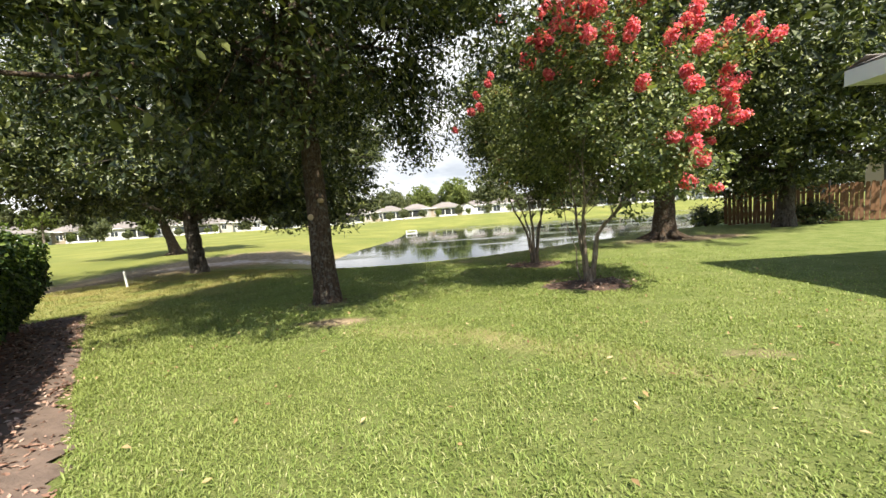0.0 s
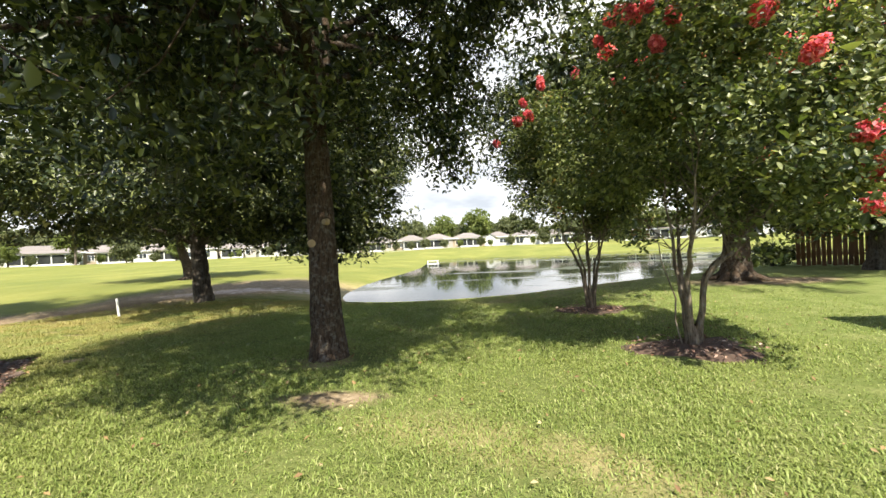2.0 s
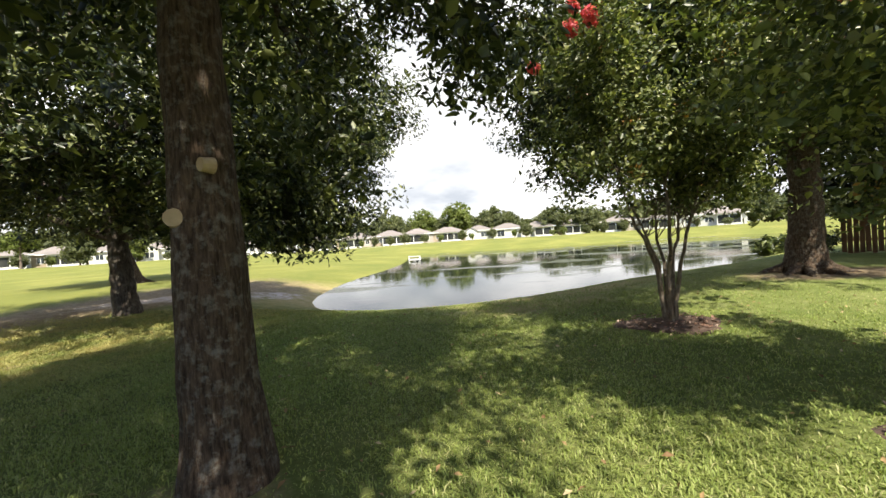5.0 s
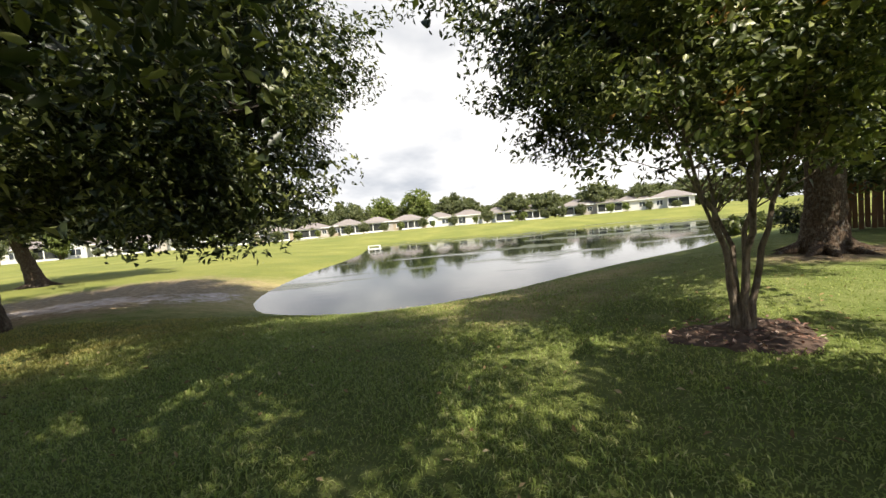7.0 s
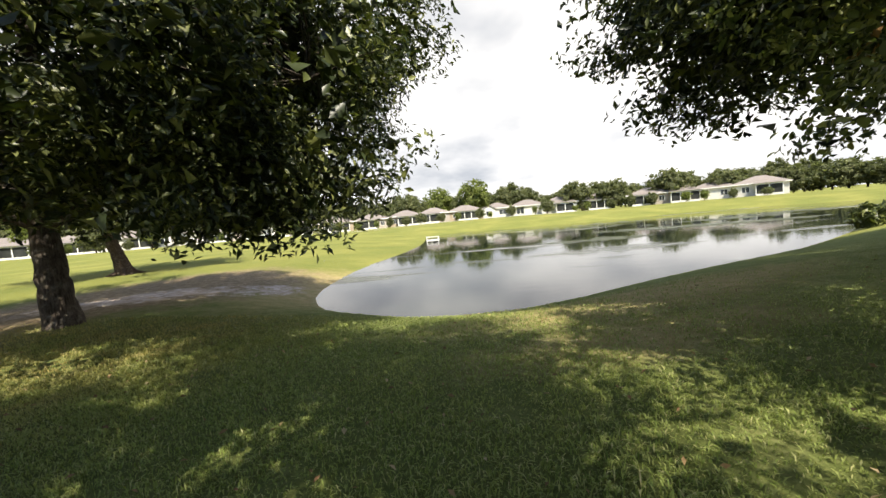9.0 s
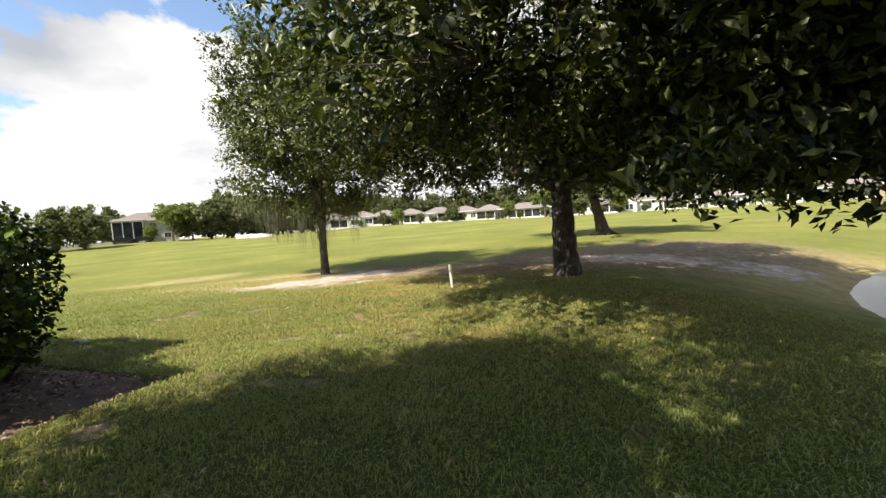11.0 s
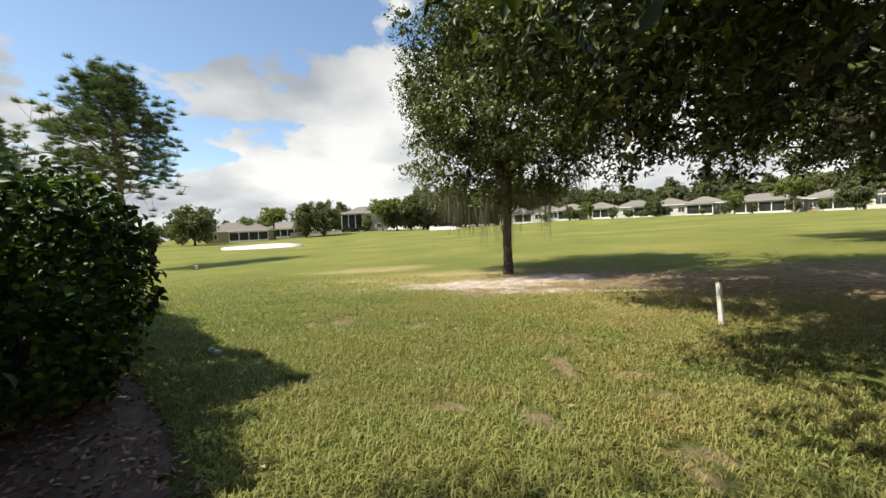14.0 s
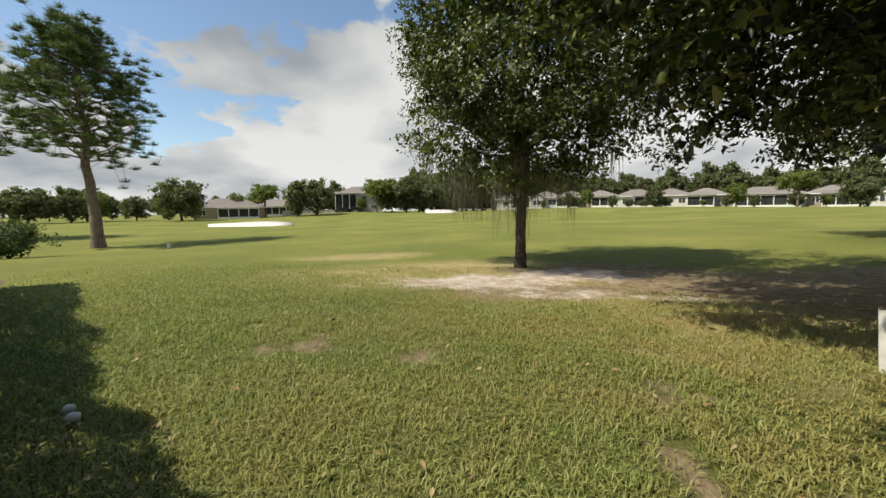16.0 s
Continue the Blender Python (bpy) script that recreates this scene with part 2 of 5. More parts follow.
M = {
    "ground": ground_mat(), "water": water_mat(), "blade": blade_mat(),
    "oak_leaf": leaf_mat("oak_leaf", (0.012, 0.020, 0.007), (0.044, 0.060, 0.017), (0.185, 0.20, 0.06), 0.18, 0.42, 0.42),
    "oak_leaf_light": leaf_mat("oak_leaf_light", (0.032, 0.044, 0.013), (0.082, 0.104, 0.026), (0.19, 0.205, 0.055)),
    "crape_leaf": leaf_mat("crape_leaf", (0.034, 0.050, 0.017), (0.125, 0.152, 0.050), (0.33, 0.34, 0.125), 0.28),
    "rust_leaf": leaf_mat("rust_leaf", (0.12, 0.08, 0.02), (0.26, 0.13, 0.035), (0.38, 0.2, 0.05)),
    "flower": leaf_mat("flower", (0.56, 0.075, 0.12), (0.74, 0.15, 0.21), (0.86, 0.33, 0.37), 0.4, 0.6, 0.2),
    "hedge_leaf": leaf_mat("hedge_leaf", (0.014, 0.030, 0.007), (0.042, 0.078, 0.014), (0.15, 0.20, 0.034), 0.16, 0.5, 0.28),
    "shoot_leaf": leaf_mat("shoot_leaf", (0.06, 0.10, 0.014), (0.15, 0.21, 0.030), (0.30, 0.36, 0.06), 0.35, 0.5, 0.3),
    "pine_leaf": leaf_mat("pine_leaf", (0.03, 0.05, 0.016), (0.085, 0.125, 0.036), (0.17, 0.215, 0.065), 0.25, 0.6),
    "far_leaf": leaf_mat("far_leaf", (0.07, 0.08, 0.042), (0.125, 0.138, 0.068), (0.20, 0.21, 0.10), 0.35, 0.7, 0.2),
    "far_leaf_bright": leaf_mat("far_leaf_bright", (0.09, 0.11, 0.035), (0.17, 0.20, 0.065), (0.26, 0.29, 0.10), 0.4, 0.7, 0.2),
    "moss": leaf_mat("moss", (0.10, 0.10, 0.075), (0.16, 0.155, 0.115), (0.25, 0.24, 0.18), 0.2, 0.9, 0.1),
    "bark": bark_mat("bark", (0.024, 0.015, 0.010), (0.105, 0.072, 0.048), 0.30, 2.3),
    "bark_dark": bark_mat("bark_dark", (0.025, 0.02, 0.015), (0.10, 0.08, 0.065), 0.2),
    "bark_pine": bark_mat("bark_pine", (0.07, 0.05, 0.038), (0.24, 0.19, 0.155), 0.25),
    "bark_crape": bark_mat("bark_crape", (0.075, 0.055, 0.04), (0.26, 0.205, 0.155), 0.25, 1.6),
    "weed": plain_mat("weed", (0.075, 0.085, 0.045), 0.6, 0.4, 2.0),
    "cut_wood": plain_mat("cut_wood", (0.42, 0.31, 0.18), 0.8, 0.35, 14),
    "mulch": plain_mat("mulch", (0.31, 0.175, 0.125), 0.95, 0.55, 9, relief=0.8, grain=60, own=0.7),
    "dark_mulch": plain_mat("dark_mulch", (0.125, 0.08, 0.058), 0.97, 0.5, 8, relief=0.9, grain=50),
    "soil": plain_mat("soil", (0.21, 0.148, 0.115), 0.97, 0.5, 5, relief=0.9, grain=45),
    "pale_stick": plain_mat("pale_stick", (0.33, 0.27, 0.2), 0.9, 0.4, 8, own=0.6),
    "stake": plain_mat("stake", (0.72, 0.70, 0.64), 0.75, 0.3, 8),
    "stucco": plain_mat("stucco", (0.44, 0.39, 0.34), 0.9, 0.12, 0.6, own=0.35),
    "stucco_white": plain_mat("stucco_white", (0.66, 0.64, 0.60), 0.9, 0.1, 0.6, own=0.12),
    "stucco_tan": plain_mat("stucco_tan", (0.42, 0.34, 0.25), 0.9, 0.12, 0.6, own=0.3),
    "trim_white": plain_mat("trim_white", (0.80, 0.79, 0.76), 0.6, 0.1, 1.5),
    "shingle": shingle_mat("shingle", (0.25, 0.22, 0.20)),
    "screen": screen_mat(), "glass": glass_mat(),
    "cage": plain_mat("cage", (0.035, 0.032, 0.03), 0.5, 0.2, 3),
    "fence": plain_mat("fence", (0.24, 0.12, 0.06), 0.85, 0.4, 5, relief=0.5, grain=30, own=0.6),
    "bunker_sand": plain_mat("bunker_sand", (0.66, 0.61, 0.56), 0.95, 0.12, 0.8, relief=0.2),
    "path": plain_mat("path", (0.60, 0.57, 0.50), 0.9, 0.15, 0.7),
    "car": plain_mat("car", (0.02, 0.02, 0.022), 0.25, 0.1, 2),
    "rubber": plain_mat("rubber", (0.02, 0.02, 0.02), 0.8, 0.2, 4),
    "dark_metal": plain_mat("dark_metal", (0.05, 0.05, 0.05), 0.5, 0.2, 4, metal=0.6),
    "drain": plain_mat("drain", (0.62, 0.61, 0.58), 0.8, 0.2, 2),
}

# ---- mesh helpers ----


def mesh_of(name, verts, faces, mat):
    me = bpy.data.meshes.new(name)
    me.from_pydata([tuple(v) for v in verts], [], faces)
    me.materials.append(mat)
    me.update()
    return me


def fast_mesh(name, verts, polys, mat):
    """A mesh from an array of points and an array of equal-sided faces."""
    me = bpy.data.meshes.new(name)
    n, k = polys.shape
    me.vertices.add(len(verts))
    me.vertices.foreach_set("co", np.ascontiguousarray(verts, dtype=np.float32).ravel())
    me.loops.add(n * k)
    me.loops.foreach_set("vertex_index", polys.astype(np.int32).ravel())
    me.polygons.add(n)
    me.polygons.foreach_set("loop_start", np.arange(0, n * k, k, dtype=np.int32))
    me.materials.append(mat)
    me.update(calc_edges=True)
    return me


def smooth(me):
    me.polygons.foreach_set("use_smooth", np.ones(len(me.polygons), dtype=bool))
    return me


def child(name, me, parent, label="", kind=""):
    ob = new(name, me)
    ob.parent = parent
    return tagged(ob, label, kind=kind)


def thing(name, x, y, z, label, category, group="", turn=0.0, kind=""):
    ob = new(name)
    ob.matrix_world = pose(x, y, z, 0, 0, turn)
    return tagged(ob, label, category, group, kind)


def box(bm, x0, y0, z0, x1, y1, z1, bevel=0.0):
    r = bmesh.ops.create_cube(bm, size=1.0, matrix=Matrix.Translation(((x0 + x1) / 2, (y0 + y1) / 2, (z0 + z1) / 2)) @ Matrix.Diagonal((x1 - x0, y1 - y0, z1 - z0, 1)))
    if bevel:
        bmesh.ops.bevel(bm, geom=list({e for v in r["verts"] for e in v.link_edges}), offset=bevel, segments=1, affect="EDGES")
    return r["verts"]


def boxes_mesh(name, mat, *rows, bevel=0.0):
    bm = bmesh.new()
    for r in rows:
        box(bm, *r, bevel=bevel)
    me = bpy.data.meshes.new(name)
    bm.to_mesh(me)
    bm.free()
    me.materials.append(mat)
    return me


def tube(pts, radii, seg=8, lump=0.0, rng=None):
    """Points and quads of a round limb along pts."""
    pts = np.array(pts, float)
    t = np.gradient(pts, axis=0)
    t /= np.linalg.norm(t, axis=1)[:, None] + 1e-9
    ref = np.where(np.abs(t[:, 2:3]) > 0.9, [[1.0, 0, 0]], [[0, 0, 1.0]])
    a = np.cross(t, ref)
    a /= np.linalg.norm(a, axis=1)[:, None] + 1e-9
    for i in range(1, len(a)):
        a[i] = a[i - 1] - t[i] * (a[i - 1] @ t[i])
        a[i] /= np.linalg.norm(a[i]) + 1e-9
    b = np.cross(t, a)
    ang = np.linspace(0, 2 * np.pi, seg, endpoint=False)
    rad = np.array(radii, float)[:, None] * np.ones((1, seg))
    if lump and rng is not None:
        rad *= 1 + lump * rng.standard_normal(rad.shape)
    v = pts[:, None] + a[:, None] * (np.cos(ang)[None, :, None] * rad[..., None]) + b[:, None] * (np.sin(ang)[None, :, None] * rad[..., None])
    n = len(pts)
    i, j = np.meshgrid(np.arange(n - 1), np.arange(seg), indexing="ij")
    k = (j + 1) % seg
    f = np.stack([i * seg + j, i * seg + k, (i + 1) * seg + k, (i + 1) * seg + j], -1).reshape(-1, 4)
    return v.reshape(-1, 3), f


def join(pieces):
    vs, fs, at = [], [], 0
    for v, f in pieces:
        vs.append(v)
        fs.append(f + at)
        at += len(v)
    return np.concatenate(vs), np.concatenate(fs)


def bend(a, b, steps, sag, rng, wob=0.05):
    """A crooked line from a to b that bows up by sag."""
    a, b = np.array(a, float), np.array(b, float)
    s = np.linspace(0, 1, steps)[:, None]
    p = a + (b - a) * s
    p[:, 2] += sag * np.sin(np.pi * s[:, 0])
    p[1:-1] += rng.standard_normal((steps - 2, 3)) * wob * np.linalg.norm(b - a)
    return p


def leaves(centres, normals, size, rng, slim=0.45, droop=0.25, fold=0.25, full=False):
    """Pointed, folded leaves: one four-cornered blade bent along its rib at each centre."""
    n = len(centres)
    nor = normals / (np.linalg.norm(normals, axis=1)[:, None] + 1e-9)
    d = rng.standard_normal((n, 3))
    d[:, 2] -= droop * 2
    d -= nor * (d * nor).sum(1)[:, None]
    d /= np.linalg.norm(d, axis=1)[:, None] + 1e-9
    s = np.cross(nor, d)
    ln = size * rng.uniform(0.65, 1.25, n)[:, None]
    w = ln * slim * rng.uniform(0.8, 1.2, n)[:, None]
    base = centres - d * ln * 0.5
    if full:
        dip = nor * ln * 0.06
        v = np.stack([base, centres - d * ln * 0.15 + s * w * 0.42 + nor * w * fold * 0.8, centres + d * ln * 0.2 + s * w * 0.45 + nor * w * fold * 0.8 - dip, centres + d * ln * 0.55 - dip * 2,
                      centres + d * ln * 0.2 - s * w * 0.45 + nor * w * fold * 0.8 - dip, centres - d * ln * 0.15 - s * w * 0.42 + nor * w * fold * 0.8], 1).reshape(-1, 3)
        q = np.arange(n)[:, None] * 6
        return v, np.concatenate([q + [[0, 1, 2, 3]], q + [[0, 3, 4, 5]]], 1).reshape(-1, 4)
    v = np.stack([base, centres + d * ln * 0.05 + s * w * 0.5 + nor * w * fold, centres + d * ln * 0.55 - nor * ln * 0.08, centres + d * ln * 0.05 - s * w * 0.5 + nor * w * fold], 1).reshape(-1, 3)
    q = np.arange(n)[:, None] * 4
    return v, np.concatenate([q + [[0, 1, 2]], q + [[0, 2, 3]]], 1).reshape(-1, 3)


def clumps_in(n, centre, radii, rng, shell=0.35, floor=None, gaps=0.0, bite=0.0, squash=1.0):
    """Places for leaf clumps in an uneven rounded crown."""
    out = []
    c, r = np.array(centre, float), np.array(radii, float)
    off = rng.uniform(0, 50, 3)
    while len(out) < n:
        d = rng.standard_normal(3)
        d /= np.linalg.norm(d)
        rim = 1 + bite * noise.noise(Vector(d * 2.3 + off))
        rr = (shell + (1 - shell) * rng.random() ** 0.55) * rim
        p = c + d * rr * r
        if floor is not None and p[2] < floor(p[0], p[1]):
            continue
        if gaps and noise.noise(Vector(p * 0.75 + off)) < -0.42 + gaps * 0.5:
            continue
        out.append(p)
    return np.array(out)


def crown_leaves(clumps, per, spread, size, rng, centre, slim=0.45, outward=0.6, flat=0.7, full=False):
    n = len(clumps)
    cc = np.repeat(clumps, per, 0)
    off = rng.standard_normal((n * per, 3))
    off /= np.linalg.norm(off, axis=1)[:, None]
    off *= spread * rng.random((n * per, 1)) ** 0.5
    off[:, 2] *= flat
    p = cc + off
    out = p - np.array(centre)
    out /= np.linalg.norm(out, axis=1)[:, None] + 1e-9
    nor = np.array([0, 0, 0.8]) + out * outward + rng.standard_normal(p.shape) * 0.55
    fine = leaves(p, nor, size, rng, slim, full=full)
    # larger sprays deep inside the clumps
    k = max(4, per // 9)
    heart = np.repeat(clumps, k, 0) * 0.93 + np.array(centre) * 0.07 + rng.normal(0, spread * 0.38, (n * k, 3))
    deep = leaves(heart, rng.standard_normal(heart.shape) + [0, 0, 0.4], size * (1.7 if full else 2.2), rng, 0.6, full=full)
    return join([fine, deep])


# ---- the lie of the land ----
WATER = -0.72
SHORE = [(-7.1, 22.7), (-6.0, 20.2), (-4.4, 19.2), (-2.6, 18.2), (-1.0, 18.0), (1.2, 19.1), (4.2, 21.1), (7.6, 22.9), (12.0, 25.2), (18.6, 30.2), (26, 36), (38, 44), (52, 54), (62, 66), (54, 75), (44, 81), (34, 81), (20, 73), (9, 74), (-1, 75.5), (-7.6, 71), (-5.8, 50), (-6.4, 39), (-7.6, 31), (-7.5, 26)]
LEVELS = [(0, -6, 0.30), (0.2, 0.5, 0.30), (2.6, 4, 0.33), (-3.2, 3.6, 0.24), (-2.13, 7.4, 0.37), (-1.4, 9.2, 0.25), (2.68, 7.46, 0.36), (2.45, 11, 0.22), (5.65, 9.0, 0.29), (-5, 9, 0.14), (-6.4, 7.1, 0.17), (-9.3, 11.9, -0.06), (-10.4, 7.1, 0.12), (8.1, 15.3, 0.32), (15, 17, 0.3),
          (-10.8, 16.9, 0.0), (-11.25, 13.8, -0.03), (-19.7, 12.0, -0.27), (-18.2, 14.6, -0.36), (-20.8, 29.4, 0.14), (-31.6, -11.2, -0.42), (-66, 84, 1.0), (-96, 55, 1.5), (5, 118, 1.15), (62, 112, 1.1), (30, 114, 0.95), (-71, -21, -0.55), (-88, -18, 0.1), (-105, -43, 0.2), (-128, -15, 1.4), (-125, 5, 0.9), (-118, 45, 1.7), (14, 0, 0.35), (-12, 0, 0.15), (-45, 20, -0.1), (-30, 50, 0.2), (-92, 16, 0.5), (-110, -70, 0.3)]
LEVEL = np.array(LEVELS, float)


def chaikin(p, times=3):
    p = np.array(p, float)
    for _ in range(times):
        q = np.roll(p, -1, 0)
        p = np.stack([p * 0.75 + q * 0.25, p * 0.25 + q * 0.75], 1).reshape(-1, 2)
    return p


POND = chaikin(SHORE)


def pond_distance(x, y):
    """Metres from the shore, minus in the water."""
    x, y = np.atleast_1d(x).astype(float), np.atleast_1d(y).astype(float)
    best, inside = np.full(x.shape, 1e9), np.zeros(x.shape, bool)
    for (ax, ay), (bx, by) in zip(POND, np.roll(POND, -1, 0)):
        dx, dy = bx - ax, by - ay
        t = np.clip(((x - ax) * dx + (y - ay) * dy) / (dx * dx + dy * dy), 0, 1)
        best = np.minimum(best, np.hypot(x - ax - t * dx, y - ay - t * dy))
        inside ^= ((ay > y) != (by > y)) & (x < (bx - ax) * (y - ay) / (by - ay + 1e-12) + ax)
    return np.where(inside, -best, best)


def height(x, y):
    x, y = np.atleast_1d(x).astype(float), np.atleast_1d(y).astype(float)
    top, wt = np.zeros(x.shape), np.zeros(x.shape)
    for lx, ly, lz in LEVEL:
        d2 = (x - lx) ** 2 + (y - ly) ** 2
        w = 1 / (d2 + 3 + 0.0009 * (lx * lx + ly * ly)) ** 1.6
        top += w * lz
        wt += w
    h = top / wt
    d = pond_distance(x, y)
    wide = np.where(y > 32, 18.0, 6.5)
    t = np.clip(d / wide, 0, 1)
    t = 1 - (1 - t) ** 2.2
    h = np.where(d > 0, WATER - 0.02 + (h - WATER + 0.02) * t, WATER - 0.02 - 0.9 * np.clip(-d / 4, 0, 1))
    return h


def H(x, y):
    return float(height(x, y)[0])


def blob(x, y, cx, cy, rx, ry, turn=0.0):
    """1 in the middle of an oval, a half on its edge, 0 outside."""
    c, s = math.cos(radians(turn)), math.sin(radians(turn))
    u, v = (x - cx) * c + (y - cy) * s, -(x - cx) * s + (y - cy) * c
    return np.clip(1.5 - np.hypot(u / rx, v / ry), 0, 1)


def bed_side(x, y):
    """How far inside the hedge's mulched bed a place lies: the bed is the corner between two straight edges."""
    a = (-(x + 2.48) * 0.735 - (y - 2.78) * 0.678)
    b = (-(x + 9.27) * -0.707 - (y - 7.06) * 0.707)
    return np.minimum(a, b)


WORN = [(a, b, r, t) for (a, b), r, t in zip([(random.Random(k).uniform(-13.5, -6.5), random.Random(k + 99).uniform(7.0, 12.0)) for k in range(30)], [random.Random(k + 7).uniform(0.12, 0.34) for k in range(30)], range(0, 300, 10))]


def soil_masks(x, y):
    sand = np.maximum.reduce([0.78 * blob(x, y, -17.3, 10.9, 3.0, 1.25, 112), 0.8 * blob(x, y, -18.4, 12.9, 2.2, 1.2, 100), 0.5 * blob(x, y, -15.3, 12.6, 2.2, 1.0, 70), 0.8 * blob(x, y, -8.7, 22.4, 1.4, 0.9, 60), 0.75 * blob(x, y, -12.2, 20.8, 3.0, 1.3, 30)])
    worn = [0.8 * blob(x, y, cx, cy, r, r * 0.5, a) for cx, cy, r, a in WORN]
    dirt = np.maximum.reduce([blob(x, y, -13.2, 21.6, 6.6, 4.0, 60), 0.9 * blob(x, y, -16.6, 15.8, 4.6, 2.4, 20), 0.85 * blob(x, y, -15.9, 12.0, 3.0, 1.5, 100), 0.9 * blob(x, y, -1.55, 6.05, 0.55, 0.22, 0), 0.6 * blob(x, y, -2.13, 7.3, 0.55, 0.42), 0.9 * blob(x, y, 8.6, 14.7, 2.2, 1.0), 0.62 * blob(x, y, 3.0, 3.9, 0.5, 0.14, -12), *worn])
    straw = np.maximum.reduce([blob(x, y, -18.6, 9.4, 4.0, 2.2, 116), 0.9 * blob(x, y, -15.5, 13.6, 5, 3.4, 40), 0.8 * blob(x, y, -7.2, 24, 2.5, 5, 0), 0.7 * blob(x, y, 1.6, 15.6, 4.0, 1.4, 25), 0.2 * blob(x, y, -11, 8.6, 4, 2.4), 0.7 * blob(x, y, -22.4, 6.8, 2.6, 1.0, 120), 0.62 * blob(x, y, 0.6, 13.2, 2.2, 0.8, 20), 0.5 * blob(x, y, 1.3, 4.4, 1.9, 0.3, -38), 0.45 * blob(x, y, -0.2, 5.2, 1.2, 0.3, -20)])
    return sand, dirt, straw


LAWN = [(0.3, -0.2), (-0.6, 4.0), (-1.2, 6.8), (-2.0, 8.9), (-4.5, 9.7), (-8.2, 9.7), (-12.5, 9.4)]


def lawn_distance(x, y):
    best = np.full(x.shape, 1e9)
    for (ax, ay), (bx, by) in zip(LAWN, LAWN[1:]):
        dx, dy = bx - ax, by - ay
        t = np.clip(((x - ax) * dx + (y - ay) * dy) / (dx * dx + dy * dy), 0, 1)
        best = np.minimum(best, np.hypot(x - ax - t * dx, y - ay - t * dy))
    return best


def build_ground():
    def lines(lo, hi, step, ends):
        near = np.arange(lo, hi + step / 2, step)
        grow = np.cumsum(step * 1.16 ** np.arange(1, 60))
        up, down = hi + grow[hi + grow < ends], lo - grow[lo - grow > -ends]
        return np.concatenate([[-ends], down[::-1], near, up, [ends]])

    gx, gy = lines(-26, 14, 0.24, 2500), lines(-4, 30, 0.24, 2500)
    x, y = np.meshgrid(gx, gy, indexing="ij")
    x, y = x.ravel(), y.ravel()
    z = height(x, y)
    rng = np.random.default_rng(3)
    near = (x > -26) & (x < 14) & (y > -4) & (y < 30)
    z = z + np.where(near, rng.normal(0, 0.006, len(z)), 0)
    ny = len(gy)
    i, j = np.meshgrid(np.arange(len(gx) - 1), np.arange(ny - 1), indexing="ij")
    q = np.stack([i * ny + j, (i + 1) * ny + j, (i + 1) * ny + j + 1, i * ny + j + 1], -1).reshape(-1, 4)
    me = smooth(fast_mesh("ground", np.stack([x, y, z], 1), q, M["ground"]))
    sand, dirt, straw = soil_masks(x, y)
    course = np.clip((np.maximum.reduce([-(x + 13) / 4, (y - 22) / 6, pond_distance(x, y) * 0 - 1])), 0, 1)
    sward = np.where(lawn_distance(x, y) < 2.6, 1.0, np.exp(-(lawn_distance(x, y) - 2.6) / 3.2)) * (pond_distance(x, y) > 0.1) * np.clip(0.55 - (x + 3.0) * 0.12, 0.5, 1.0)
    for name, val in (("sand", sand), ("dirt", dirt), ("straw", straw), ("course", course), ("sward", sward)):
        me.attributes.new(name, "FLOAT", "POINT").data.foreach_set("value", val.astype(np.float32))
    return tagged(new("ground", me), "mown green lawn and golf course with bare sandy patches", "lawn", kind="structure")


def build_water():
    pts = chaikin(SHORE, 2)
    c = pts.mean(0)
    verts = [(*(c + (p - c) * 1.0), WATER) for p in pts * 1.0 + (pts - c) / np.linalg.norm(pts - c, axis=1)[:, None] * 0.4]
    me = mesh_of("water", verts, [tuple(range(len(verts)))], M["water"])
    return tagged(new("water", me), "still dark pond mirroring the cloudy sky", "pond", kind="structure")


build_ground()
build_water()

# ---- trees ----


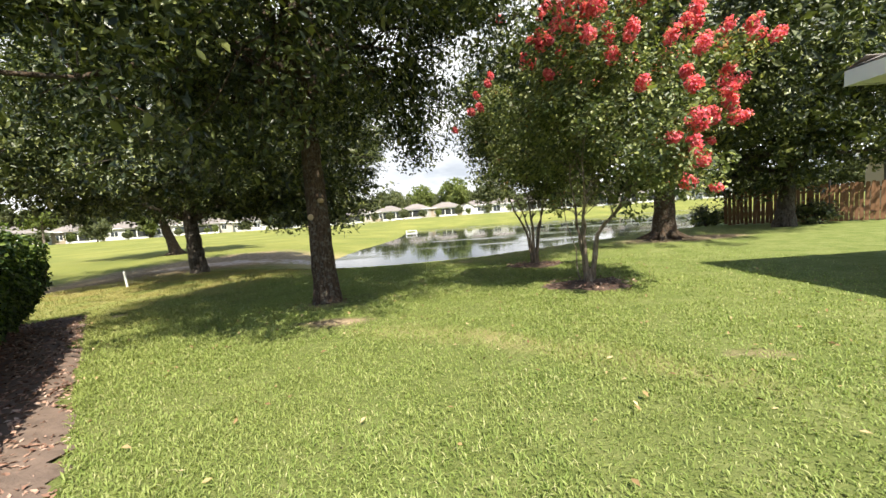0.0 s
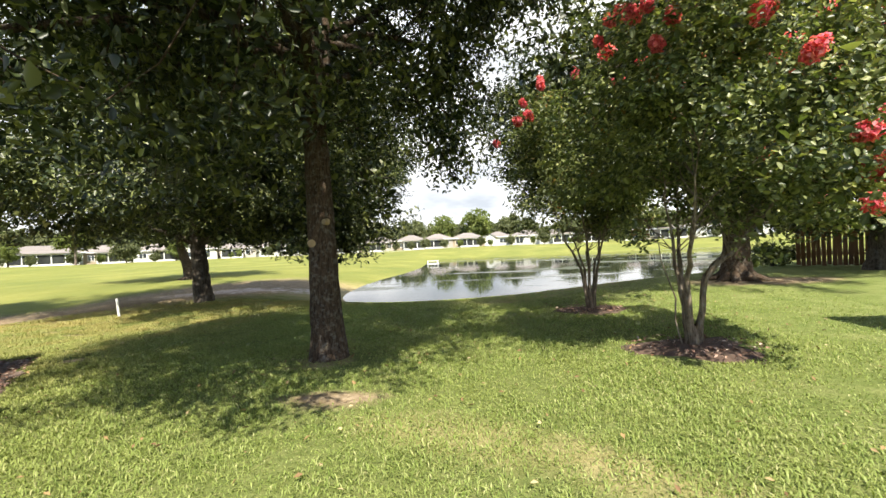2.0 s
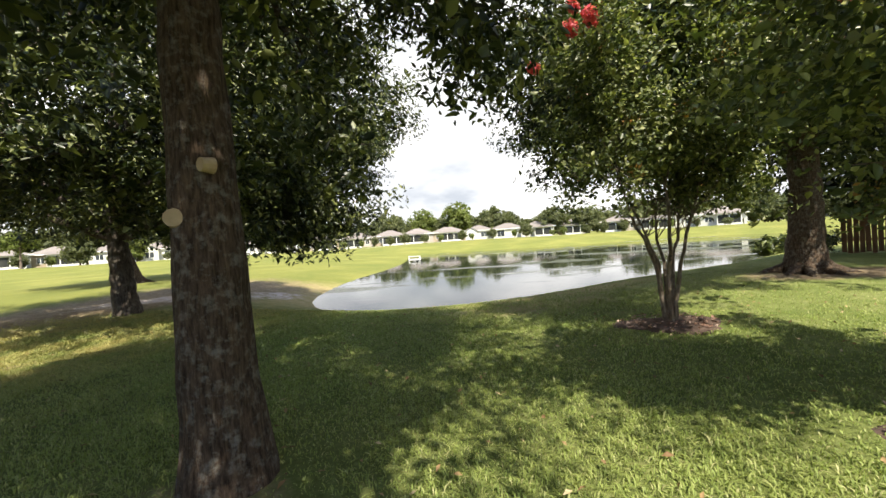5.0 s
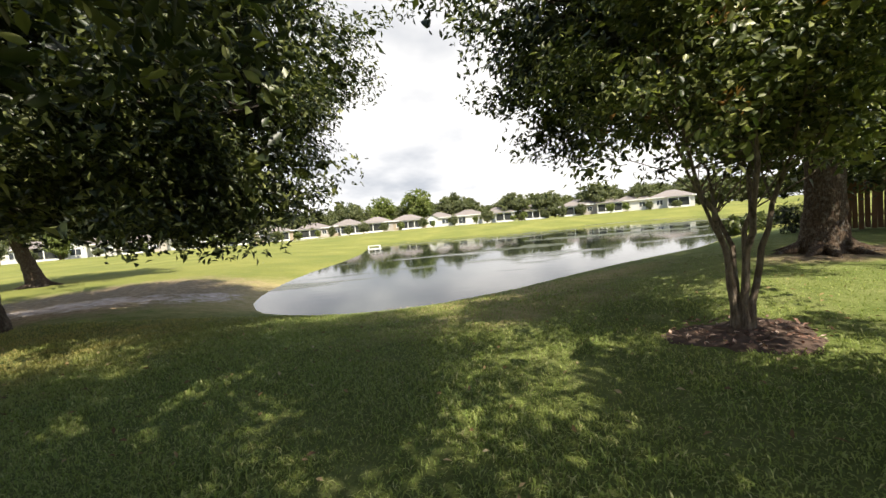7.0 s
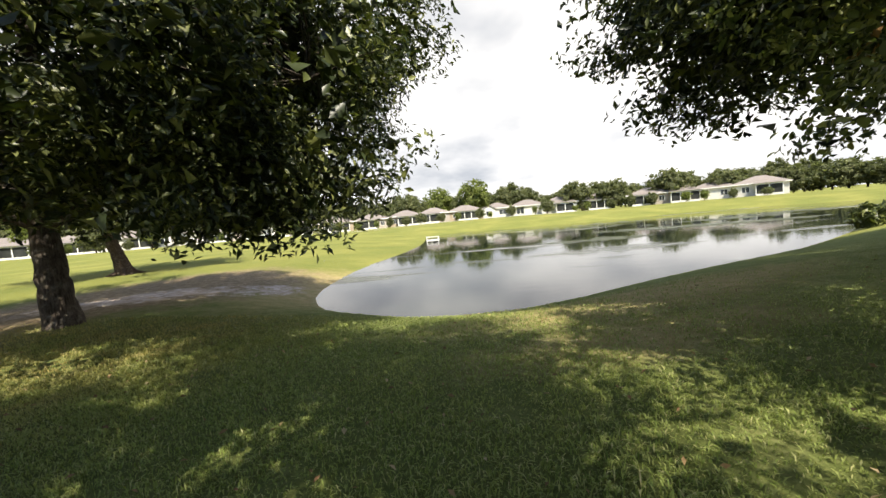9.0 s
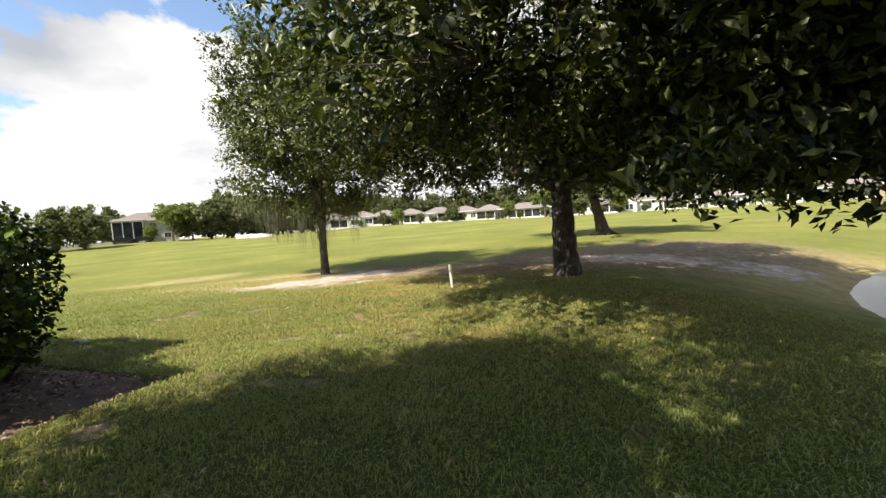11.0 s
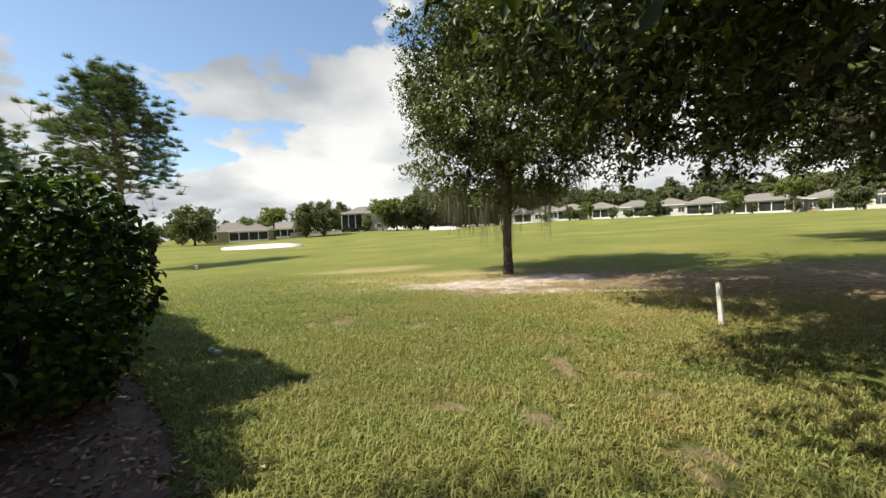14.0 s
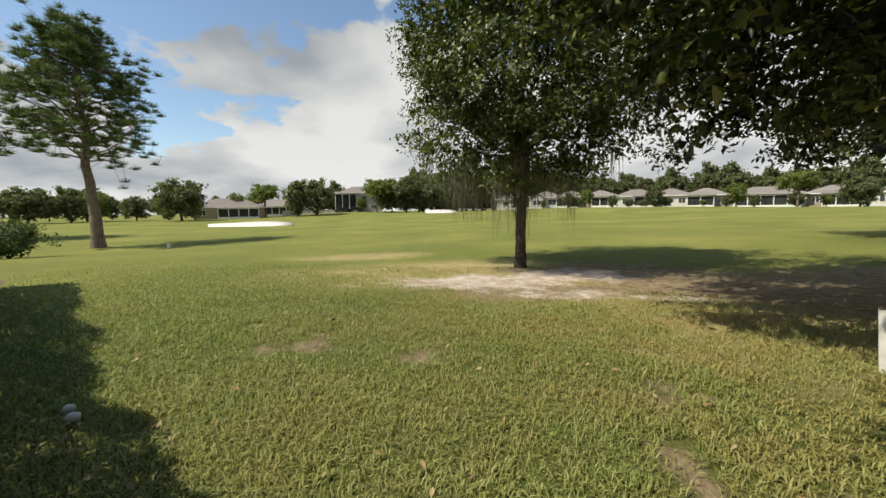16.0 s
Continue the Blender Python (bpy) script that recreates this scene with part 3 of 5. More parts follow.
def tree(name, x, y, label, category="tree", group="", bark="bark", leaf="oak_leaf", trunk=((0, 0, 0), (0, 0, 2.5)), r0=0.22, r1=0.14, flare=1.5,
         crown=(0, 0, 5), radii=(4, 4, 3), clumps=600, per=60, spread=0.5, size=0.075, limbs=12, floor=None, gaps=0.3, bite=0.5, seed=1, slim=0.55, shell=0.35, seg=14, far=False, full=False, lobes=()):
    """A tree with a flared trunk, limbs that fork into the crown, and a crown of loose leaf clumps. Places are from the trunk's foot."""
    rng = np.random.default_rng(seed)
    t = thing(name, x, y, H(x, y), label, category, group)
    a, b = np.array(trunk[0], float), np.array(trunk[-1], float)
    n = 16
    s = np.linspace(0, 1, n)
    mid = np.array(trunk, float)
    line = np.stack([np.interp(s, np.linspace(0, 1, len(mid)), mid[:, k]) for k in range(3)], 1)
    line[1:-1, :2] += rng.normal(0, r0 * 0.035, (n - 2, 2))
    line[0, 2] -= 0.12
    rad = r1 + (r0 - r1) * (1 - s) + r0 * (flare - 1) * np.exp(-s * (b[2] - a[2]) / (r0 * 1.1))
    v0, f0 = tube(line, rad, seg, 0.022, rng)
    cl = clumps_in(clumps, crown, radii, rng, shell, floor, gaps, bite)
    for c2, r2, n2, low2 in lobes:
        cl = np.concatenate([cl, clumps_in(n2, c2, r2, rng, 0.1, lambda px, py, low2=low2: low2, 0.1, 0.5)])
    # limbs run from the trunk's upper part to spread-out clumps, and fork there
    pick = cl[rng.permutation(len(cl))[:limbs * 6]]
    big = pick[np.argsort(-np.linalg.norm(pick - np.array(crown), axis=1))][:limbs]
    lead = bend(b, np.array(crown) + [0, 0, radii[2] * 0.5], 6, 0, rng, 0.04)
    arms, twigs = [tube(lead, np.linspace(r1, r1 * 0.35, 6), 8)], []
    joints = []
    for k, g in enumerate(big):
        at = b + (lead[2] - b) * rng.random() * 0.9 if k % 3 else line[-3] + (b - line[-3]) * rng.random()
        q = bend(at, g * 0.94 + at * 0.06, 7, 0.10 * np.linalg.norm(g - at), rng, 0.035)
        arms.append(tube(q, np.linspace(r1 * 0.5, r1 * 0.1, 7), 7))
        joints += [q[3], q[4], q[5]]
    joints = np.array(joints)
    for g in cl[::4]:
        d = np.linalg.norm(joints - g, axis=1)
        k = int(np.argmin(d))
        if d[k] < 2.0 * max(1, radii[0] / 4):
            twigs.append(tube(bend(joints[k], g, 4, 0.05, rng, 0.05), np.linspace(r1 * 0.09, 0.005, 4), 4))
    if far:
        v, f = join([(v0, f0), *arms])
        child("trunk", smooth(fast_mesh("trunk", v, f, M[bark])), t)
    else:
        stem = child("trunk", smooth(fast_mesh("trunk", v0, f0, M[bark])), t)
        for v, f in arms:
            child("limb", smooth(fast_mesh("limb", v, f, M[bark])), stem)
        v, f = join(twigs)
        child("twig_tangle", smooth(fast_mesh("twig_tangle", v, f, M[bark])), t, kind="stuff")
    v, f = crown_leaves(cl, per, spread, size, rng, crown, slim, full=full)
    child("crown", fast_mesh("crown", v, f, M[leaf]), t)
    return t, cl, rng


def roots(t, r, count, rng, bark):
    for k in range(count):
        a = 2 * math.pi * (k + rng.random() * 0.6) / count
        d = np.array([math.cos(a), math.sin(a), 0])
        p = np.array([d * r * 0.7 + [0, 0, r * 0.9], d * r * 1.25 + [0, 0, r * 0.3], d * r * 2.0 + [0, 0, 0.03], d * r * 2.9 + [0, 0, -0.06]])
        v, f = tube(p, [r * 0.4, r * 0.36, r * 0.22, r * 0.1], 8, 0.05, rng)
        child("root", smooth(fast_mesh("root", v, f, M[bark])), t)


def moss(t, places, rng, length=(0.4, 1.4)):
    """Grey strands that hang from the lower boughs."""
    vs, fs, at = [], [], 0
    for p in places:
        for _ in range(rng.integers(24, 46)):
            q = p + rng.normal(0, 0.14, 3) * [1, 1, 0.5]
            ln = rng.uniform(*length)
            k = 5
            w = 0.006 * rng.uniform(0.7, 1.8)
            a = rng.random() * math.pi
            z = np.linspace(0, -ln, k)
            sway = np.cumsum(rng.normal(0, 0.02, (k, 2)), 0)
            mid = np.stack([q[0] + sway[:, 0], q[1] + sway[:, 1], q[2] + z], 1)
            side = np.array([math.cos(a), math.sin(a), 0]) * w
            tap = np.linspace(1, 0.25, k)[:, None]
            vs.append(np.concatenate([mid - side * tap, mid + side * tap]))
            i = np.arange(k - 1)
            fs.append(np.stack([i, i + 1, i + 1 + k, i + k], 1) + at)
            at += 2 * k
    child("moss", fast_mesh("moss", np.concatenate(vs), np.concatenate(fs), M["moss"]), t, "grey hanging strands of moss", "stuff")


def oak_by_lawn():
    t, cl, rng = tree("oak_tree", -2.13, 7.5, "oak with a straight mossy grey-brown trunk beside the lawn", bark="bark", trunk=((0, 0, 0), (-0.03, 0.0, 1.6), (-0.06, 0.05, 3.6)), r0=0.225, r1=0.15, flare=1.35,
                     crown=(0.25, -0.6, 5.3), radii=(4.4, 4.5, 3.5), clumps=1080, per=92, spread=0.48, size=0.09, slim=0.42, full=True, limbs=18, gaps=0.34, bite=0.6, seed=11, lobes=(((-2.7, -1.6, 5.2), (1.7, 1.7, 1.4), 90, 3.7), ((1.9, 0.8, 3.1), (1.0, 1.1, 0.8), 14, 2.25)),
                     floor=lambda px, py: 2.1 + min(2.1, 1.05 * max(0, px - 0.25)) + 0.5 * math.exp(-(px * px + py * py) / 1.5))
    # two sawn-off branch stubs, one pale and round
    for px, pz, r, tilt in ((-0.10, 1.58, 0.05, 20), (0.10, 1.86, 0.038, -30)):
        bm = bmesh.new()
        bmesh.ops.create_cone(bm, cap_ends=True, segments=12, radius1=r * 1.25, radius2=r, depth=0.07, matrix=Matrix.Translation((px, -0.165, pz)) @ pose(0, 0, 0, 90, 0, tilt).to_3x3().to_4x4())
        me = bpy.data.meshes.new("branch_stub")
        bm.to_mesh(me)
        bm.free()
        me.materials.append(M["cut_wood"])
        child("branch_stub", me, t, "pale round scar of a sawn branch")
    low = cl[cl[:, 2] < 3.4]
    moss(t, [p - [0, 0, 0.1] for p in low[rng.permutation(len(low))[:2]]], rng, (0.2, 0.45))
    return t


oak_by_lawn()

t, cl, rng = tree("oak_tree", -10.78, 17.0, "broad spreading oak with a dark trunk on bare sandy soil", bark="bark_dark", trunk=((0, 0, 0), (-0.1, 0, 1.2), (-0.25, 0.1, 2.6)), r0=0.34, r1=0.25, flare=1.15,
                  crown=(0.8, -1.0, 5.6), radii=(7.9, 6.1, 4.8), clumps=1750, per=70, lobes=(((5.5, -1.4, 4.6), (3.4, 3.3, 3.0), 340, 1.9), ((6.2, -2.4, 2.5), (1.9, 1.8, 1.2), 80, 1.25)), shell=0.42, spread=0.54, size=0.14, slim=0.42, limbs=24, gaps=0.3, bite=0.35, seed=21,
                  floor=lambda px, py: 1.65 + min(0.85, max(0.0, 4.0 - px) * 0.3) + min(0.7, max(0.0, -py - 2.5) * 0.4))
t, cl, rng = tree("oak_tree", -20.7, 29.5, "oak with a leaning trunk farther out on the sandy ground", bark="bark", trunk=((0, 0, 0), (-0.5, 0, 1.6), (-0.9, 0, 3.0)), r0=0.36, r1=0.24, flare=1.5,
                  crown=(-0.5, 0, 6.2), radii=(6.0, 6.0, 4.2), clumps=560, per=60, spread=0.8, size=0.2, limbs=14, seed=31, floor=lambda px, py: 2.3)
roots(t, 0.36, 6, rng, "bark")
t, cl, rng = tree("oak_tree", 8.15, 15.15, "large old oak with a thick flared trunk by the pond", bark="bark", trunk=((0, 0, 0), (0.05, 0, 1.8), (0.1, 0.1, 3.4)), r0=0.37, r1=0.29, flare=1.4,
                  crown=(0.3, -0.4, 6.4), radii=(6.9, 6.2, 4.2), clumps=900, per=72, lobes=(((-4.6, -1.4, 4.55), (3.2, 3.4, 2.6), 450, 2.1),), spread=0.54, size=0.14, slim=0.45, limbs=20, seed=41, gaps=0.3, bite=0.6, floor=lambda px, py: 2.2 + 0.1 * max(0, px))
roots(t, 0.36, 8, rng, "bark")
t, cl, rng = tree("oak_tree", -19.8, 12.1, "slender young oak hung with grey moss beside a sand patch", bark="bark_dark", leaf="oak_leaf_light", trunk=((0, 0, 0), (0.05, 0, 1.5), (0.2, 0.1, 3.0)), r0=0.17, r1=0.13, flare=1.35,
                  crown=(0.3, -0.2, 6.0), radii=(3.1, 3.6, 4.4), clumps=640, per=80, spread=0.52, size=0.115, limbs=14, seed=51, bite=0.5, gaps=0.25, floor=lambda px, py: 2.3 + 0.3 * abs(py))
low = cl[(cl[:, 2] < 3.7)]
moss(t, [p - [0, 0, 0.2] for p in low[rng.permutation(len(low))[:34]]], rng)
t, cl, rng = tree("oak_tree", 14.0, 16.9, "dense dark oak beside the wooden fence", bark="bark_dark", trunk=((0, 0, 0), (0.1, 0, 1.4), (0.2, 0, 2.4)), r0=0.30, r1=0.22, flare=1.5,
                  crown=(0.4, 0.3, 6.0), radii=(5.0, 4.6, 4.8), clumps=700, per=64, spread=0.75, size=0.17, limbs=14, seed=61, floor=lambda px, py: 1.2 + 0.35 * max(0, px))


def crape(x, y, label, seed, stems, crown, radii, clumps, blooms, side, top, spare):
    """A crape myrtle: several bare stems from one foot, a vase-shaped crown and panicles of flowers at its outer twigs."""
    rng = np.random.default_rng(seed)
    t = thing("crape_myrtle", x, y, H(x, y), label, "flowering tree", "crape myrtles by the pond")
    c = np.array(crown, float)

    def low(px, py):
        return 1.0 + 0.24 * math.hypot(px, py)

    cl = clumps_in(clumps, crown, radii, rng, 0.3, low, 0.55, 0.6)
    v, f = tube(np.array([(0, 0, -0.1), (0.005, 0, 0.08), (0, 0.005, 0.2), (0, 0, 0.3)]), [0.125, 0.098, 0.088, 0.072], 12, 0.06, rng)
    child("stump", smooth(fast_mesh("stump", v, f, M["bark_crape"])), t)
    for k in range(stems):
        a = 2 * math.pi * k / stems + rng.random() * 0.5
        out = np.array([math.cos(a), math.sin(a), 0])
        foot = out * rng.uniform(0.03, 0.06)
        g = c * [1, 1, 0.8] + out * radii[0] * rng.uniform(0.3, 0.62)
        p = bend(foot - [0, 0, 0.08], foot + out * rng.uniform(0.05, 0.17) + [0, 0, 0.9], 6, 0, rng, 0.010)
        q = bend(p[-1], g, 8, -0.12, rng, 0.011)
        r = rng.uniform(0.022, 0.034)
        v, f = tube(np.concatenate([p, q[1:]]), np.concatenate([np.linspace(r * 1.5, r, 6), np.linspace(r * 0.95, r * 0.22, 7)]), 9, 0.05, rng)
        stem = child("trunk", smooth(fast_mesh("trunk", v, f, M["bark_crape"])), t)
        pieces = []
        for u in range(2, len(q)):
            for _ in range(3):
                d = np.linalg.norm(cl - q[u], axis=1)
                near = np.argsort(d)[:14]
                pieces.append(tube(bend(q[u], cl[rng.choice(near)], 4, 0.05, rng, 0.05), np.linspace(r * 0.25, 0.004, 4), 5))
        v, f = join(pieces)
        child("twig_tangle", smooth(fast_mesh("twig_tangle", v, f, M["bark_crape"])), stem, kind="stuff")
    if spare:
        # a thin sucker that grows out aside
        v, f = tube(bend((-0.1, 0, -0.05), (-0.42, -0.1, 1.35), 7, 0, rng, 0.03), np.linspace(0.014, 0.006, 7), 6)
        child("sucker", smooth(fast_mesh("sucker", v, f, M["bark_crape"])), t)
    v, f = crown_leaves(cl, 84, 0.36, 0.066, rng, crown, 0.6, 0.5, 0.6, True)
    child("crown", fast_mesh("crown", v, f, M["crape_leaf"]), t)
    edge = cl[np.linalg.norm((cl - c) / np.array(radii), axis=1) > 0.72]
    rust = edge[rng.permutation(len(edge))[:26]]
    for g in rust:
        v, f = crown_leaves(g[None] + [0, 0, 0.12], 26, 0.16, 0.045, rng, crown, 0.5)
        child("seed_head", fast_mesh("seed_head", v, f, M["rust_leaf"]), t, "rusty orange spent flower head", "stuff")
    score = (edge - c) @ np.array(side, float) + rng.normal(0, top, len(edge))
    kept = []
    for g in edge[np.argsort(-score)]:
        if len(kept) < blooms and all(np.linalg.norm(g - o) > 0.12 for o in kept):
            kept.append(g)
    for g in kept:
        out = (g - c) / np.array(radii)
        out = out / np.linalg.norm(out)
        tip = g + out * 0.24 + [0, 0, 0.12]
        n = 190
        d = rng.standard_normal((n, 3))
        d /= np.linalg.norm(d, axis=1)[:, None]
        ax = out + np.array([0, 0, 0.5])
        ax /= np.linalg.norm(ax)
        r = rng.uniform(0.065, 0.115)
        d = d + ax * (d @ ax)[:, None] * rng.uniform(0.1, 0.6)
        pts = tip + d * r * rng.random((n, 1)) ** 0.4
        v, f = leaves(pts, pts - tip + rng.normal(0, 0.05, (n, 3)) + [0, 0, 0.05], 0.045, rng, 0.9)
        child("flower_head", fast_mesh("flower_head", v, f, M["flower"]), t, "coral red flower head")
    return t


crape(2.68, 7.47, "crape myrtle in full coral red bloom on a mulch ring", 71, 5, (0.4, -0.05, 3.0), (1.9, 1.8, 1.75), 350, 110, (0.75, -0.35, 1.0), 0.4, True)
crape(2.45, 11.02, "smaller crape myrtle with a few red flowers near the pond", 72, 6, (-0.05, 0.0, 3.2), (1.65, 1.5, 1.9), 330, 8, (-0.5, -0.5, 0.7), 0.4, False)


def pine(x, y, tall, first, wide, seed, label):
    """A pine: a bare leaning trunk and tufts of needles in clouds on rising boughs."""
    rng = np.random.default_rng(seed)
    t = thing("pine_tree", x, y, H(x, y), label, "pine tree")
    line = bend((0, 0, -0.1), (0.02 * tall, -0.012 * tall, tall), 14, 0, rng, 0.006)
    v, f = tube(line, np.linspace(0.30, 0.05, 14) * tall / 12 + 0.10 * np.exp(-np.arange(14) * 1.5), 12, 0.04, rng)
    child("trunk", smooth(fast_mesh("trunk", v, f, M["bark_pine"])), t)
    tufts = []
    n = 78
    for k in range(n):
        s = first + (0.98 - first) * k / n
        at = np.array([np.interp(s, np.linspace(0, 1, 14), line[:, i]) for i in range(3)])
        a = k * 2.4 + rng.random()
        u = (s - first) / (1 - first)
        reach = wide * (0.45 + 0.55 * math.sin(math.pi * min(1, 0.25 + 0.75 * u))) * (1.05 - 0.65 * u) * rng.uniform(0.6, 1.15)
        tip = at + np.array([math.cos(a) * reach, math.sin(a) * reach, reach * rng.uniform(-0.05, 0.45)])
        p = bend(at, tip, 6, 0.05 * reach, rng, 0.03)
        pieces = [tube(p, np.linspace(0.06, 0.015, 6), 6)]
        for m in range(11):
            w = rng.uniform(0.4, 1.0)
            base = np.array([np.interp(w, np.linspace(0, 1, 6), p[:, i]) for i in range(3)])
            q = base + rng.normal(0, 0.5, 3) * [1, 1, 0.9] + [0, 0, 0.2]
            pieces.append(tube(np.array([base, (base + q) / 2 + [0, 0, -0.03], q]), [0.018, 0.012, 0.008], 4))
            tufts.append(q)
        v, f = join(pieces)
        child("bough", smooth(fast_mesh("bough", v, f, M["bark_pine"])), t)
    tufts = np.repeat(np.array(tufts), 62, 0)
    d = rng.standard_normal(tufts.shape)
    d[:, 2] = np.abs(d[:, 2]) * 0.9
    d /= np.linalg.norm(d, axis=1)[:, None]
    c = tufts + d * 0.22
    s = np.cross(d, rng.standard_normal(d.shape))
    s /= np.linalg.norm(s, axis=1)[:, None]
    v = np.stack([c - d * 0.2 - s * 0.018, c - d * 0.2 + s * 0.018, c + d * 0.22], 1).reshape(-1, 3)
    child("needles", fast_mesh("needles", v, np.arange(len(v)).reshape(-1, 3), M["pine_leaf"]), t)
    return t


pine(-31.6, -11.2, 12.8, 0.40, 4.6, 81, "tall pine with a leaning trunk on the golf course")
pine(-37.5, -27.5, 12.5, 0.42, 4.2, 82, "second tall pine behind the first")

# ---- hedge ----


def hedge(name, a, b, thick, tall, label, seed, count):
    """A clipped hedge: stems, and leaves over a rounded, uneven block from a to b."""
    rng = np.random.default_rng(seed)
    a, b = np.array(a, float), np.array(b, float)
    ln = np.linalg.norm(b - a)
    t = thing(name, a[0], a[1], H(*a), label, "hedge", "", math.degrees(math.atan2(*(b - a)[::-1])))
    for _ in range(int(ln * 7)):
        s = rng.uniform(0.2, ln - 0.2)
        p = np.array([s, rng.normal(0, 0.12), -0.1])
        v, f = tube(bend(p, p + [rng.normal(0, 0.3), rng.normal(0, 0.35), tall * rng.uniform(0.5, 0.85)], 5, 0, rng, 0.04), np.linspace(0.02, 0.006, 5), 5)
        child("stem", smooth(fast_mesh("stem", v, f, M["bark_dark"])), t)
    n = count
    u, w, z = rng.uniform(0, ln, n), rng.uniform(-1, 1, n), rng.uniform(0, 1, n)
    face = rng.random(n)
    deep = rng.random(n) ** 2 * 0.35
    side = np.where(face < 0.62, np.sign(w) * (1 - deep), w)
    lift = np.where(face < 0.62, z, 1 - deep)
    side = np.where(face > 0.92, w, side)
    end = face > 0.92
    u = np.where(end, np.where(rng.random(n) < 0.5, deep * 0.5, ln - deep * 0.5), u)
    lift = np.where(end, z, lift)
    under = 0.55 + 0.45 * np.minimum(1, lift * 2.0)
    top = 1 - 0.3 * np.abs(side) ** 3
    bulge = np.array([noise.noise(Vector((p * 0.9, q * 1.5 + seed, r * 1.6))) for p, q, r in zip(u, side, lift)])
    y = side * (thick / 2) * under * (1 + 0.26 * bulge)
    bulge = bulge + 0.6 * np.array([noise.noise(Vector((p * 3.1, q * 2.5 + seed, r * 4.5))) for p, q, r in zip(u, side, lift)])
    zz = 0.16 + (tall - 0.16) * lift * top * (1 + 0.10 * bulge)
    u = np.clip(u, 0, ln) + bulge * 0.25
    p = np.stack([u, y, zz], 1) + rng.normal(0, 0.035, (n, 3))
    nor = np.stack([np.where(end, np.sign(u - ln / 2) * 1.0, 0), np.where(face < 0.62, np.sign(side), 0), np.full(n, 0.7)], 1) + rng.normal(0, 0.5, (n, 3))
    v, f = leaves(p, nor, 0.085, rng, 0.6, 0.1, full=True)
    child("foliage", fast_mesh("foliage", v, f, M["hedge_leaf"]), t)
    # larger leaves added inside to block light, so the hedge's depth goes dark
    m = n // 5
    iu, iw, iz = rng.uniform(0.1, ln - 0.1, m), rng.uniform(-0.36, 0.36, m) * thick, rng.uniform(0.1, 0.84, m) * tall
    v, f = leaves(np.stack([iu, iw * (0.55 + 0.45 * np.minimum(1, iz / tall * 2)), iz], 1), rng.normal(0, 1, (m, 3)), 0.13, rng, 0.7)
    child("inner_foliage", fast_mesh("inner_foliage", v, f, M["hedge_leaf"]), t)
    # young shoots that stand up out of the clipped top
    m = int(ln * 16)
    su, sw = rng.uniform(0, ln, m), rng.uniform(-0.8, 0.8, m) * thick / 2
    sh = rng.uniform(0.08, 0.24, m)
    k = 7
    base = np.stack([np.repeat(su, k), np.repeat(sw, k), tall * 0.94 + np.tile(np.linspace(0, 1, k), m) * np.repeat(sh, k)], 1) + rng.normal(0, 0.025, (m * k, 3))
    v, f = leaves(base, rng.normal(0, 0.7, (m * k, 3)) + [0, 0, 0.5], 0.07, rng, 0.5, -0.4)
    child("young_growth", fast_mesh("young_growth", v, f, M["shoot_leaf"]), t, "bright young shoots")
    return t


hedge("hedge", (-3.4, 1.9), (-8.0, 7.0), 1.4, 1.82, "clipped green hedge on a mulched bed beside the lawn", 91, 46000)
hedge("hedge", (-8.48, 6.85), (-15.1, 0.2), 1.55, 1.95, "clipped green hedge along the corner of the golf course", 92, 34000)

# ---- houses ----


def hip_roof(w, d, z, rise, over):
    """Roof planes with a thickness and overhanging eaves; the ridge runs along the longer side."""
    x, y = w / 2 + over, d / 2 + over
    k = max(0.2, x - y)
    return [(-x, -y, z), (x, -y, z), (x, y, z), (-x, y, z), (-k, 0, z + rise), (k, 0, z + rise), (-x, -y, z - 0.2), (x, -y, z - 0.2), (x, y, z - 0.2), (-x, y, z - 0.2)], \
        [(0, 1, 5, 4), (1, 2, 5), (2, 3, 4, 5), (3, 0, 4)], [(6, 7, 1, 0), (7, 8, 2, 1), (8, 9, 3, 2), (9, 6, 0, 3), (9, 8, 7, 6)]


def window(parent, x, y, z, w, h, bars=1):
    """A window on the face that looks to minus y: white surround, dark panes with bars between."""
    me = boxes_mesh("window_frame", M["trim_white"], (x - w / 2 - 0.1, y - 0.06, z - 0.1, x + w / 2 + 0.1, y + 0.02, z), (x - w / 2 - 0.1, y - 0.06, z + h, x + w / 2 + 0.1, y + 0.02, z + h + 0.1),
                    (x - w / 2 - 0.1, y - 0.06, z, x - w / 2, y + 0.02, z + h), (x + w / 2, y - 0.06, z, x + w / 2 + 0.1, y + 0.02, z + h), *[(x - w / 2 + w * i / (bars + 1) - 0.04, y - 0.05, z, x - w / 2 + w * i / (bars + 1) + 0.04, y + 0.02, z + h) for i in range(1, bars + 1)])
    fr = child("window", me, parent)
    for i in range(bars + 1):
        a, b = x - w / 2 + w * i / (bars + 1), x - w / 2 + w * (i + 1) / (bars + 1)
        child("pane", boxes_mesh("pane", M["glass"], (a + 0.04, y - 0.03, z, b - 0.04, y + 0.01, z + h)), fr)


